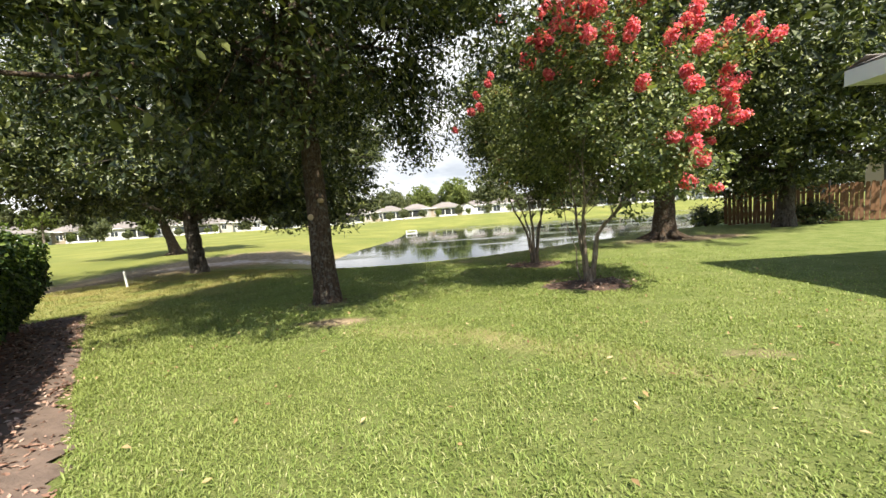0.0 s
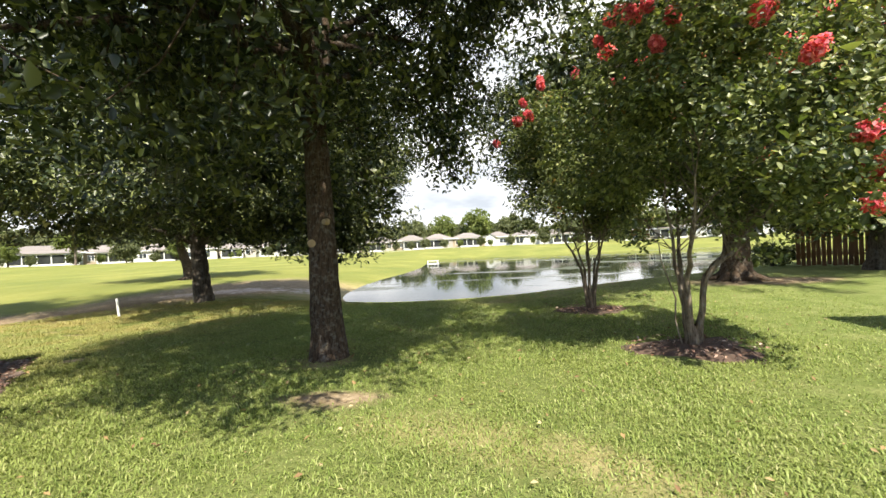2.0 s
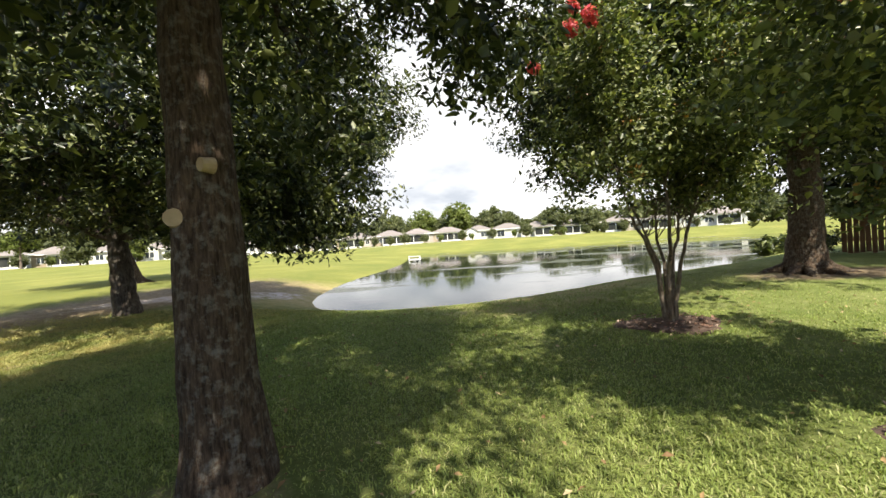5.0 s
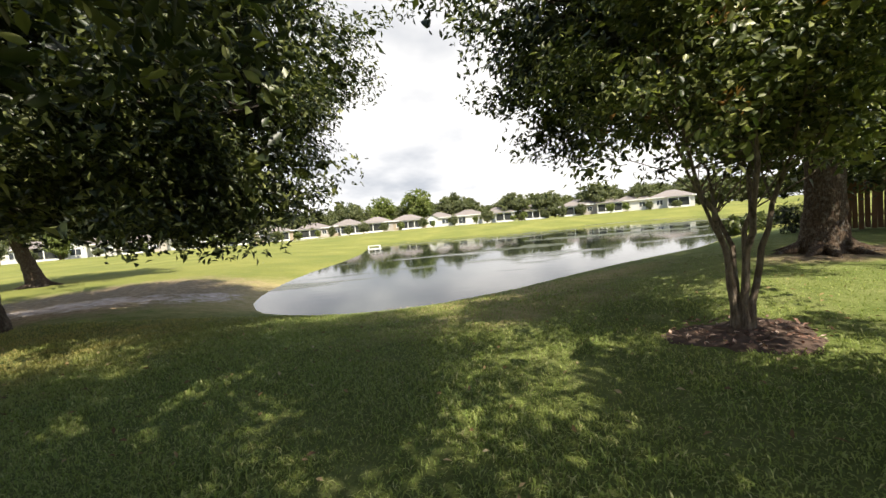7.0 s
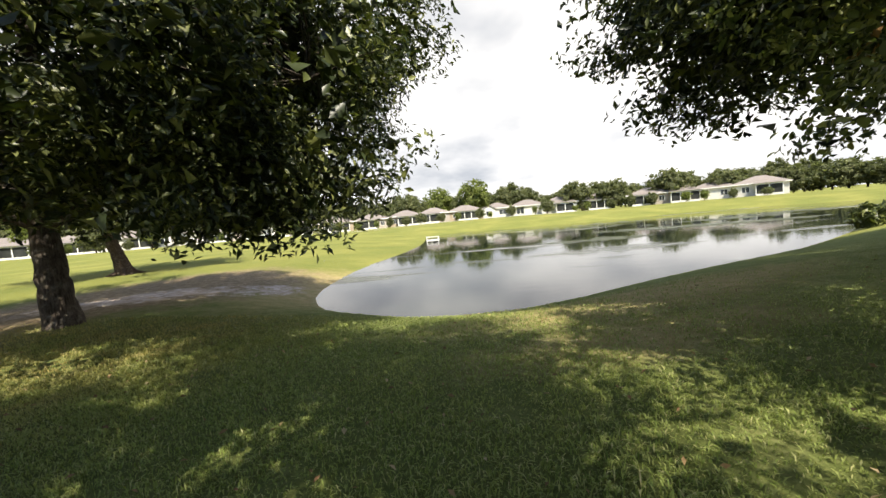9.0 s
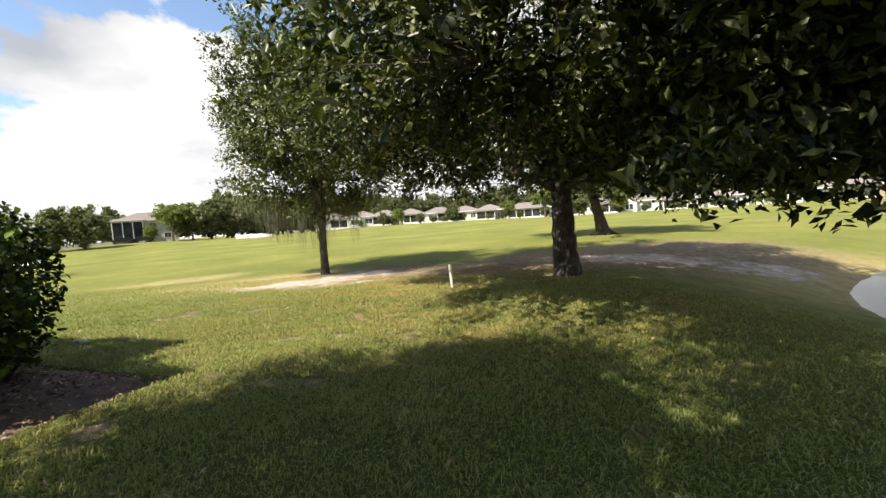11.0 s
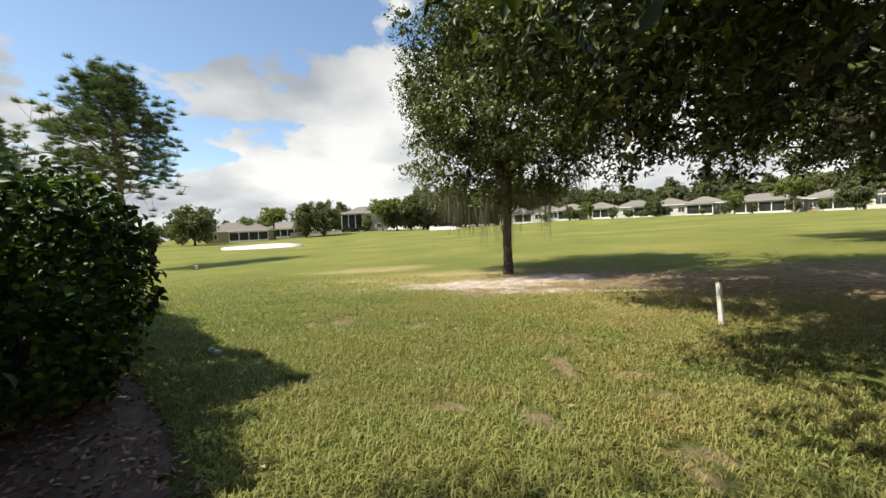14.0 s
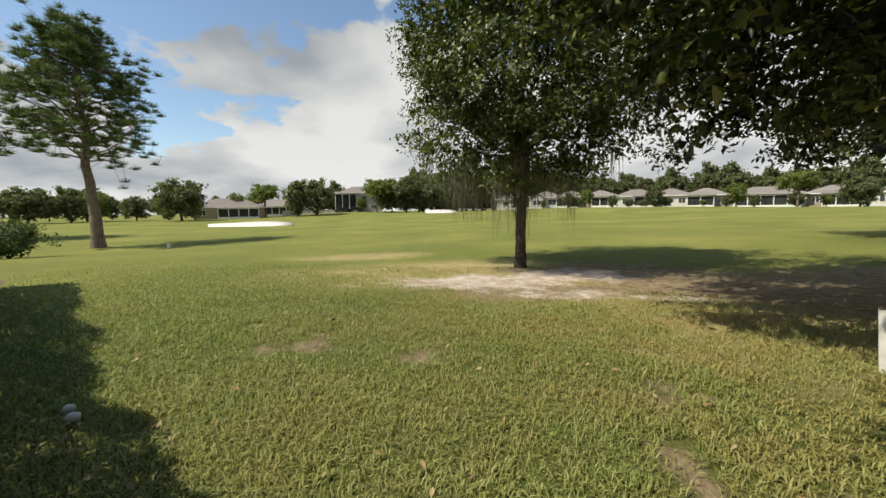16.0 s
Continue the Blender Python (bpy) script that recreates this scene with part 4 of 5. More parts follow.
def house(x, y, turn, w, d, label, wall="stucco", rise=1.9, lanai=None, wins=(), z=None, storeys=1, gable=None, group="houses beyond the pond"):
    """A stucco house with a hipped shingle roof; its back (minus y before turning) has windows and a screened porch."""
    zz = H(x, y) if z is None else z
    t = thing("house", x, y, zz, label, "house", group, turn)
    h = 2.75 * storeys
    child("wall", boxes_mesh("wall", M[wall], (-w / 2, -d / 2, -0.4, w / 2, d / 2, h)), t)
    v, roof, soffit = hip_roof(w, d, h + 0.12, rise, 0.5)
    r = child("roof", mesh_of("roof", v, roof, M["shingle"]), t)
    child("fascia", mesh_of("fascia", v, soffit, M["trim_white"]), r)
    for wx, wz, ww, wh in wins:
        window(t, wx, -d / 2, wz, ww, wh, 1)
    if lanai:
        lx, lw, ld = lanai
        y0 = -d / 2 - ld
        p = child("porch", boxes_mesh("porch", M["trim_white"], (lx - lw / 2 - 0.1, y0 - 0.1, h - 0.35, lx + lw / 2 + 0.1, -d / 2, h - 0.05), (lx - lw / 2, y0, -0.3, lx + lw / 2, -d / 2, 0.06), (lx - lw / 2, y0, 0.06, lx + lw / 2, y0 + 0.08, 0.42)), t)
        n = max(2, round(lw / 2.2))
        for i in range(n + 1):
            px = lx - lw / 2 + lw * i / n
            child("post", boxes_mesh("post", M["trim_white"], (px - 0.09, y0 - 0.03, 0.06, px + 0.09, y0 + 0.12, h - 0.35)), p)
        for i in range(n):
            a, b = lx - lw / 2 + lw * i / n + 0.09, lx - lw / 2 + lw * (i + 1) / n - 0.09
            child("screen", boxes_mesh("screen", M["screen"], (a, y0 + 0.03, 0.42, b, y0 + 0.06, h - 0.35)), p)
        child("porch_roof", mesh_of("porch_roof", [(lx - lw / 2 - 0.5, y0 - 0.5, h - 0.04), (lx + lw / 2 + 0.5, y0 - 0.5, h - 0.04), (lx + lw / 2 + 0.2, -d / 2 + 0.9, h + 0.62), (lx - lw / 2 - 0.2, -d / 2 + 0.9, h + 0.62)], [(0, 1, 2, 3)], M["shingle"]), p)
    if gable is not None:
        gx, gw = gable
        y0 = -d / 2 - 1.6
        g = child("gable", boxes_mesh("gable", M[wall], (gx - gw / 2, y0, -0.3, gx + gw / 2, -d / 2, h)), t)
        child("gable_end", mesh_of("gable_end", [(gx - gw / 2, y0, h), (gx + gw / 2, y0, h), (gx, y0, h + gw * 0.27), (gx - gw / 2, y0 + 0.2, h), (gx + gw / 2, y0 + 0.2, h), (gx, y0 + 0.2, h + gw * 0.27)], [(0, 1, 2), (5, 4, 3)], M["trim_white"]), g)
        k, e = gw / 2 + 0.45, -0.13
        child("gable_roof", mesh_of("gable_roof", [(gx - k, y0 - 0.4, h + e), (gx, y0 - 0.4, h + gw * 0.27 + 0.14), (gx + k, y0 - 0.4, h + e), (gx - k, 0, h + e + 0.02), (gx, 0, h + gw * 0.27 + 0.14), (gx + k, 0, h + e + 0.02)], [(0, 1, 4, 3), (1, 2, 5, 4)], M["shingle"]), g)
        window(g, gx, y0, 0.75, gw * 0.5, 1.3, 1)
    return t


def facing(x, y, tx=-2.0, ty=9.0):
    return math.degrees(math.atan2(y - ty, x - tx)) - 90


# angle from the lawn's middle, width, look
ROW = [(-79.5, 10, 0), (-75.5, 9, 3), (-72.2, 9, 1), (-68.6, 9, 2), (-64.4, 10, 0), (-60.7, 9, 4), (-57.2, 9, 1), (-51.8, 13, 5), (-46.4, 10, 2), (-42, 9, 0), (-37.6, 9, 3), (-33, 10, 1), (-28.5, 9, 4), (-23.8, 9, 0), (-18.4, 10, 2), (-13.2, 10, 1),
       (-8.4, 9.5, 2), (-4.3, 9.5, 1), (0.3, 10.5, 2), (4.9, 9, 3), (9.2, 10, 4), (13.6, 9.5, 0), (18.6, 9, 2), (24.8, 10, 1), (28.4, 8, 2), (31.6, 9, 4), (36, 10, 0)]
LOOKS = [  # wall, porch, windows, gable
    ("stucco_white", (1.6, 4.6, 2.4), ((-2.6, 0.9, 1.4, 1.2),), None),
    ("stucco", (-1.2, 5.2, 2.4), ((2.9, 0.9, 1.2, 1.2),), None),
    ("stucco_tan", (0.8, 6.0, 2.6), ((-3.2, 0.9, 1.1, 1.2),), None),
    ("stucco_white", None, ((1.8, 0.8, 2.2, 1.4),), (-2.3, 3.6)),
    ("stucco_white", None, ((-2.0, 0.5, 2.2, 1.9), (2.2, 0.9, 1.4, 1.2)), None),
    ("stucco_white", (0, 11, 3.2), (), None),
]
WALL_WORD = {"stucco": "beige", "stucco_white": "white", "stucco_tan": "tan"}
for ang, wd, kind in ROW:
    wall, porch, wins, gab = LOOKS[kind]
    far = 122 + 3 * math.sin(ang * 1.7)
    hx, hy = -2 + far * math.sin(radians(ang)), 9 + far * math.cos(radians(ang))
    extra = " with a screened porch" if porch else " with a wide window"
    house(hx, hy, facing(hx, hy), wd, 8, "single-storey %s stucco house%s and shingle roof" % (WALL_WORD[wall], extra), wall, 1.75, porch, wins, gable=gab)
# houses at the west end of the course
house(-131, -15.5, facing(-131, -15.5), 13, 9, "two-storey white house with a shingle roof behind the golf course", "stucco_white", 2.2, (-4, 6, 2.4), ((-3, 3.6, 1.4, 1.2), (1, 3.6, 1.4, 1.2), (4, 0.9, 1.4, 1.2)), storeys=2, group="houses at the end of the course")
house(-112, -46, facing(-112, -46), 16, 10, "single-storey tan house with a dark porch at the course's end", "stucco_tan", 2.4, (2, 9, 2.6), ((-6, 0.9, 1.4, 1.2),), group="houses at the end of the course")
house(-134, -42, facing(-134, -42), 14, 10, "single-storey beige house behind far trees", "stucco", 2.2, (0, 8, 2.4), (), group="houses at the end of the course")


def neighbour():
    """The corner of the next-door house: wall, downpipe, white fascia and rows of shingles."""
    x0, y1, z = 7.08, 6.6, 0.36
    t = thing("house", x0, y1, z, "white stucco house corner with a grey-brown shingle roof beside the lawn", "house")
    child("wall", boxes_mesh("wall", M["stucco_white"], (0, -14, -0.3, 12, 0, 3.03)), t)
    e, zt = 0.4, 3.25
    rise = 0.42
    v = [(-e, e, zt), (12 + e, e, zt), (12 + e, -14 - e, zt), (-e, -14 - e, zt), (6, -6.6, zt + 6.6 * rise), (6, -7.4, zt + 6.6 * rise)]
    r = child("roof", mesh_of("roof", v, [(0, 4, 1), (1, 4, 5, 2), (2, 5, 3), (3, 5, 4, 0)], M["shingle"]), t)
    child("fascia", boxes_mesh("fascia", M["trim_white"], (-e, e - 0.03, zt - 0.24, 12 + e, e, zt - 0.005), (-e, -14 - e, zt - 0.24, -e + 0.03, e - 0.03, zt - 0.005), (-e + 0.03, -14, zt - 0.22, 0, e - 0.03, zt - 0.2), (0, 0, zt - 0.22, 12, e - 0.03, zt - 0.2)), r)
    child("downpipe", boxes_mesh("downpipe", M["trim_white"], (-0.12, -0.16, 0.0, -0.02, -0.04, 3.03), bevel=0.012), t, "white downpipe")
    # courses of shingles on the two slopes that face the lawn
    n = Vector((-rise, 0, 1)).normalized()
    bm = bmesh.new()
    box(bm, 0.0, -0.155, 0.0, 0.30, 0.155, 0.014)
    one = bpy.data.meshes.new("shingle")
    bm.to_mesh(one)
    bm.free()
    one.materials.append(M["shingle"])
    rng = random.Random(5)
    slope = math.degrees(math.atan(rise))
    for k in range(12):
        up = 0.02 + k * 0.2
        for i in range(14 - k // 2):
            s = up + 0.16 + i * 0.315 + (k % 2) * 0.155
            a = child("shingle", one, r)
            a.matrix_local = pose(-e + up, e - s, zt + up * rise + 0.008 + rng.random() * 0.004, 0, -slope, 0) @ pose(0, 0, 0, 0, 2.2, rng.uniform(-0.6, 0.6))
            b = child("shingle", one, r)
            b.matrix_local = pose(-e + s, e - up, zt + up * rise + 0.008 + rng.random() * 0.004, 0, 0, -90) @ pose(0, 0, 0, 0, -slope + 2.2, 0)
    return t


neighbour()


def pool_house():
    """The house behind the fence with its dark framed pool cage."""
    t = thing("house", 27.5, 17.5, H(27.5, 17.5), "tan stucco house behind the fence with a pool cage", "house", "", -62)
    child("wall", boxes_mesh("wall", M["stucco_tan"], (-7, 0, -0.3, 7, 9, 3.2)), t)
    v, roof, soffit = hip_roof(14, 9, 3.3, 2.2, 0.5)
    v = [(a, b + 4.5, c) for a, b, c in v]
    r = child("roof", mesh_of("roof", v, roof, M["shingle"]), t)
    child("fascia", mesh_of("fascia", v, soffit, M["trim_white"]), r)
    window(t, 1.5, 0, 0.8, 1.8, 1.6)
    c = thing("pool_cage", 27.5, 17.5, H(27.5, 17.5), "dark metal frame of a screened pool cage", "pool cage", "", -62)
    for i in range(8):
        px = -7 + 2 * i
        child("post", boxes_mesh("post", M["cage"], (px - 0.04, -4.6, -0.3, px + 0.04, -4.5, 2.9), bevel=0.008), c)
        child("rafter", boxes_mesh("rafter", M["cage"], (px - 0.04, -4.6, 2.9, px + 0.04, -0.6, 3.0)), c)
    for z in (0.0, 1.2, 2.86):
        child("rail", boxes_mesh("rail", M["cage"], (-7, -4.62, z, 7, -4.54, z + 0.07)), c)


pool_house()


def fence(a, b):
    """Upright dog-eared boards on two rails."""
    a, b = Vector((*a, 0)), Vector((*b, 0))
    ln = (b - a).length
    t = thing("fence", a.x, a.y, H(a.x, a.y), "weathered red-brown wooden board fence", "fence", "", math.degrees(math.atan2(b.y - a.y, b.x - a.x)))
    base = H(a.x, a.y)
    bm = bmesh.new()
    vs = [bm.verts.new(p) for p in ((-0.068, 0, 0.03), (0.068, 0, 0.03), (0.068, 0, 1.58), (0.04, 0, 1.63), (-0.04, 0, 1.63), (-0.068, 0, 1.58))]
    face = bm.faces.new(vs)
    r = bmesh.ops.extrude_face_region(bm, geom=[face])
    bmesh.ops.translate(bm, verts=[g for g in r["geom"] if isinstance(g, bmesh.types.BMVert)], vec=(0, 0.02, 0))
    bmesh.ops.recalc_face_normals(bm, faces=bm.faces)
    one = bpy.data.meshes.new("board")
    bm.to_mesh(one)
    bm.free()
    one.materials.append(M["fence"])
    rng = random.Random(8)
    n = int(ln / 0.155)
    for i in range(n):
        s = (i + 0.5) * 0.155
        p = a + (b - a) * (s / ln)
        ob = child("board", one, t)
        ob.matrix_local = pose(s, rng.uniform(-0.008, 0.008), H(p.x, p.y) - base + rng.uniform(-0.03, 0.03), 0, rng.uniform(-1.2, 1.2), 0)
    for z in (0.45, 1.3):
        child("rail", boxes_mesh("rail", M["fence"], (0, 0.03, z, ln, 0.07, z + 0.09)), t)


fence((13.4, 19.6), (20.5, 15.6))
fence((20.55, 15.55), (27, 12.2))

# ---- far trees ----


def far_kind(name, label, leaf, tall, radii, first, clumps, per, spread, size, seed, bark="bark", r0=0.25):
    t, _, _ = tree(name, 0, 0, label, "tree", "trees beyond the course", bark=bark, leaf=leaf, trunk=((0, 0, 0), (0.1, 0.1, first)), r0=r0, r1=r0 * 0.7, flare=1.3,
                   crown=(0, 0, first + radii[2] * 0.85), radii=radii, clumps=clumps, per=per, spread=spread, size=size, limbs=7, gaps=0.15, bite=0.6, seed=seed, slim=0.7, seg=8, far=True)
    return t


FAR = [
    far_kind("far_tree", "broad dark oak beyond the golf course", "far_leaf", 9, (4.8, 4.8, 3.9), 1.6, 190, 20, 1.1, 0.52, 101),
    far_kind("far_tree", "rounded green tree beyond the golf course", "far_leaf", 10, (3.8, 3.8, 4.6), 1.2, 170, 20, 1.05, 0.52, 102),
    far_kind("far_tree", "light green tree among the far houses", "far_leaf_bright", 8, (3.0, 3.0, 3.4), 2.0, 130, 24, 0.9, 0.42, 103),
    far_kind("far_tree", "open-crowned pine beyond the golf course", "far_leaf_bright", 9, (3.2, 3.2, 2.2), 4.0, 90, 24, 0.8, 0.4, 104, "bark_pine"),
]


def far_tree(kind, x, y, scale=1.0, tall=1.0, turn=0.0):
    ob = copy_thing(FAR[kind], pose(x, y, H(x, y), 0, 0, turn))
    ob.scale = (scale, scale, scale * tall)
    return ob


def plant_far():
    rng = random.Random(12)

    def polar(ang, far):
        return -2 + far * math.sin(radians(ang)), 9 + far * math.cos(radians(ang))

    # behind and between the houses
    for k in range(92):
        ang = -78 + k * 1.3
        x, y = polar(ang + rng.uniform(-0.8, 0.8), 146 + rng.uniform(-6, 14) + (6 if ang > 20 else 0))
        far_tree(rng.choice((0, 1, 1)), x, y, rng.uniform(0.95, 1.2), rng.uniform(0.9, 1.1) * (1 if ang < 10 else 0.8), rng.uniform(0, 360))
    # the wood at the pond's far end
    for k in range(48):
        x, y = polar(32 + k * 1.25 + rng.uniform(-0.5, 0.5), 140 - k * 0.4 + rng.uniform(0, 14))
        far_tree(rng.choice((0, 1, 1)), x, y, rng.uniform(0.8, 1.1), rng.uniform(0.7, 0.95), rng.uniform(0, 360))
    # garden trees before the houses
    for ang, far, kind, s in ((-3.4, 119, 2, 1.4), (1.9, 119, 2, 1.6), (15.8, 104, 0, 0.95), (20.4, 104, 0, 0.9), (27.2, 104, 0, 1.0), (33, 106, 0, 0.8), (-49.5, 92, 3, 0.9), (-45, 94, 0, 0.6), (-40, 96, 2, 0.7), (-54.5, 96, 2, 0.6), (-62.5, 97, 1, 0.5), (-70.4, 97, 2, 0.55), (-24, 98, 2, 0.6)):
        far_tree(kind, *polar(ang, far * 1.14), s, 1.0, rng.uniform(0, 360))
    # low garden shrubs and small trees along the backs of the houses
    for k in range(44):
        x, y = polar(-76 + k * 2.6 + rng.uniform(-1.0, 1.0), 108 + rng.uniform(-2, 5))
        far_tree(rng.choice((0, 1, 1, 2)), x, y, rng.uniform(0.22, 0.42), rng.uniform(0.7, 1.1), rng.uniform(0, 360))
    # the west end: a dense wood, then single trees with houses between them
    for k in range(34):
        x, y = -138 - rng.uniform(0, 22), 2 + k * 1.5 + rng.uniform(-1, 1)
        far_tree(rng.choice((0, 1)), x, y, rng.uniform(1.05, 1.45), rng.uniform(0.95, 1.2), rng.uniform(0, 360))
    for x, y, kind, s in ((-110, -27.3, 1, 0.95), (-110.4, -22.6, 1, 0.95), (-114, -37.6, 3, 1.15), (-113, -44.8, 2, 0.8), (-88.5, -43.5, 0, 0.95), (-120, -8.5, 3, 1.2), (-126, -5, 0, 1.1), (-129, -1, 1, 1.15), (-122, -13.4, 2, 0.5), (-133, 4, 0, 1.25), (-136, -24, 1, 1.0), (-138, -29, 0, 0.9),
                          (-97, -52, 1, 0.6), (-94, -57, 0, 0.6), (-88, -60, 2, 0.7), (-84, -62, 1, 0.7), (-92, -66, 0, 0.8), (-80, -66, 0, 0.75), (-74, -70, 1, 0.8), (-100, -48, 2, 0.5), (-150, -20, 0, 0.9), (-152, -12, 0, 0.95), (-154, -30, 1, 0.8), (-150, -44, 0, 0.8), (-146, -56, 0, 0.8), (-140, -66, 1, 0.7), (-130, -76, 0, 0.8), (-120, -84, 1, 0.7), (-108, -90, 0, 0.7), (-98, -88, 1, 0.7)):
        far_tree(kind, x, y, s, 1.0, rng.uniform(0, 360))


plant_far()
FAR_HOME = [(-152, 30), (-155, 38), (-150, 46), (-156, 54)]
for ob, (fx, fy) in zip(FAR, FAR_HOME):
    ob.matrix_world = pose(fx, fy, H(fx, fy))


def bush(x, y, r, tall, leaf, label, seed, n=40, per=40, size=0.07):
    rng = np.random.default_rng(seed)
    t = thing("bush", x, y, H(x, y), label, "bush")
    for _ in range(6):
        v, f = tube(bend((0, 0, -0.05), (rng.normal(0, r * 0.4), rng.normal(0, r * 0.4), tall * 0.8), 4, 0, rng), np.linspace(0.03, 0.008, 4), 5)
        child("stem", smooth(fast_mesh("stem", v, f, M["bark_dark"])), t)
    cl = clumps_in(n, (0, 0, tall * 0.5), (r, r, tall * 0.5), rng, 0.3, None, 0, 0.5)
    v, f = crown_leaves(cl, per, 0.28 * r + 0.05, size, rng, (0, 0, tall * 0.3), 0.5)
    child("foliage", fast_mesh("foliage", v, f, M[leaf]), t)


bush(-24.6, -9.0, 1.3, 1.6, "pine_leaf", "dark rounded shrub on the course's edge", 111, 90, 60, 0.10)
for k, (bx, by, br, bt) in enumerate(((13.2, 20.6, 1.0, 1.3), (15.6, 17.3, 0.8, 1.0), (19.3, 15.6, 0.7, 1.1), (20.4, 14.9, 0.6, 1.3))):
    bush(bx, by, br, bt, "oak_leaf", "leafy shrub at the foot of the fence", 120 + k, 40, 50, 0.09)
for k, (bx, by) in enumerate(((18.4, 29.2), (19.6, 29.6), (20.8, 30.6), (22.3, 31.1))):
    bush(bx, by, 0.7, 1.0, "oak_leaf_light", "clump of tall reeds at the pond's edge", 130 + k, 26, 40, 0.22)

# ---- the course's furniture ----


def flat_patch(name, cx, cy, rx, ry, mat, label, category, lift=0.05, seed=0, back=0.0):
    rng = random.Random(seed)
    n = 28
    ph = [rng.uniform(0, 6.3) for _ in range(4)]
    rim = []
    for i in range(n):
        a = 2 * math.pi * i / n
        k = 1 + 0.12 * math.sin(2 * a + ph[0]) + 0.09 * math.sin(3 * a + ph[1]) + 0.06 * math.sin(5 * a + ph[2])
        rim.append((cx + rx * k * math.cos(a), cy + ry * k * math.sin(a)))
    inner = [(cx + (px - cx) * 0.6, cy + (py - cy) * 0.6) for px, py in rim]

    def up(px):
        return lift + back * (cx + rx - px) / (2 * rx)

    verts = [(px, py, H(px, py) + up(px)) for px, py in rim] + [(px, py, H(px, py) + up(px) - 0.1 * back) for px, py in inner] + [(cx, cy, H(cx, cy) + up(cx) - 0.15 * back)]
    verts += [(px, py, H(px, py) - 0.3) for px, py in rim]
    faces = []
    for i in range(n):
        j = (i + 1) % n
        faces += [(i, j, n + j, n + i), (n + i, n + j, 2 * n), (2 * n + 1 + i, 2 * n + 1 + j, j, i)]
    return tagged(new(name, smooth(mesh_of(name, verts, faces, M[mat]))), label, category, kind="structure")


flat_patch("sand_bunker", -71.3, -20.8, 3.8, 7.6, "bunker_sand", "pale raked sand bunker on the golf course", "bunker", 0.02, 1, 0.5)
flat_patch("sand_bunker", -112, 9.8, 2.5, 4.0, "bunker_sand", "smaller pale sand bunker on the far fairway", "bunker", 0.1, 2, 0.7)


def cart_path():
    pts = [(-30, 98), (-14, 104), (2, 106), (16, 104), (30, 104)]
    s = np.linspace(0, 1, 40)
    px, py = np.interp(s, np.linspace(0, 1, 5), [p[0] for p in pts]), np.interp(s, np.linspace(0, 1, 5), [p[1] for p in pts])
    v = [(a, b + o, H(a, b + o) + 0.08) for o in (-0.9, 0.9) for a, b in zip(px, py)]
    return tagged(new("path", mesh_of("path", v, [(i, i + 1, 41 + i, 40 + i) for i in range(39)], M["path"])), "pale concrete cart path beyond the pond", "path", kind="structure")


cart_path()


def marker_stake():
    x, y = -11.27, 13.77
    t = thing("marker_stake", x, y, H(x, y), "weathered white wooden marker stake in the lawn", "stake", "", 20)
    bm = bmesh.new()
    box(bm, -0.032, -0.026, -0.15, 0.032, 0.026, 0.60, 0.008)
    for v in bm.verts:
        v.co.x -= 0.09 * max(0, v.co.z)
    me = bpy.data.meshes.new("stake")
    bm.to_mesh(me)
    bm.free()
    me.materials.append(M["stake"])
    child("stake", me, t)
    child("cap", boxes_mesh("cap", M["soil"], (-0.09, -0.03, 0.60, -0.018, 0.03, 0.615), bevel=0.008), t, "dark weathered cap")


marker_stake()


def small_marker():
    x, y = -28.8, -5.0
    t = thing("marker_stake", x, y, H(x, y), "short white marker on the mown rough", "stake")
    child("stake", boxes_mesh("stake", M["stake"], (-0.06, -0.06, -0.1, 0.06, 0.06, 0.28), bevel=0.015), t)


small_marker()


def overflow():
    """The pale concrete drain box at the pond's far-left shore."""
    x, y = -5.6, 57.0
    t = thing("drain_box", x, y, WATER, "white drain structure standing in the pond", "drain")
    child("box", boxes_mesh("box", M["drain"], (-0.8, -0.6, -0.5, 0.8, 0.6, 0.08), bevel=0.03), t)
    for px in (-0.7, 0.7):
        child("post", boxes_mesh("post", M["trim_white"], (px - 0.05, -0.58, 0.08, px + 0.05, -0.48, 0.42)), t)
    child("rail", boxes_mesh("rail", M["trim_white"], (-0.8, -0.56, 0.42, 0.8, -0.5, 0.49)), t)


overflow()


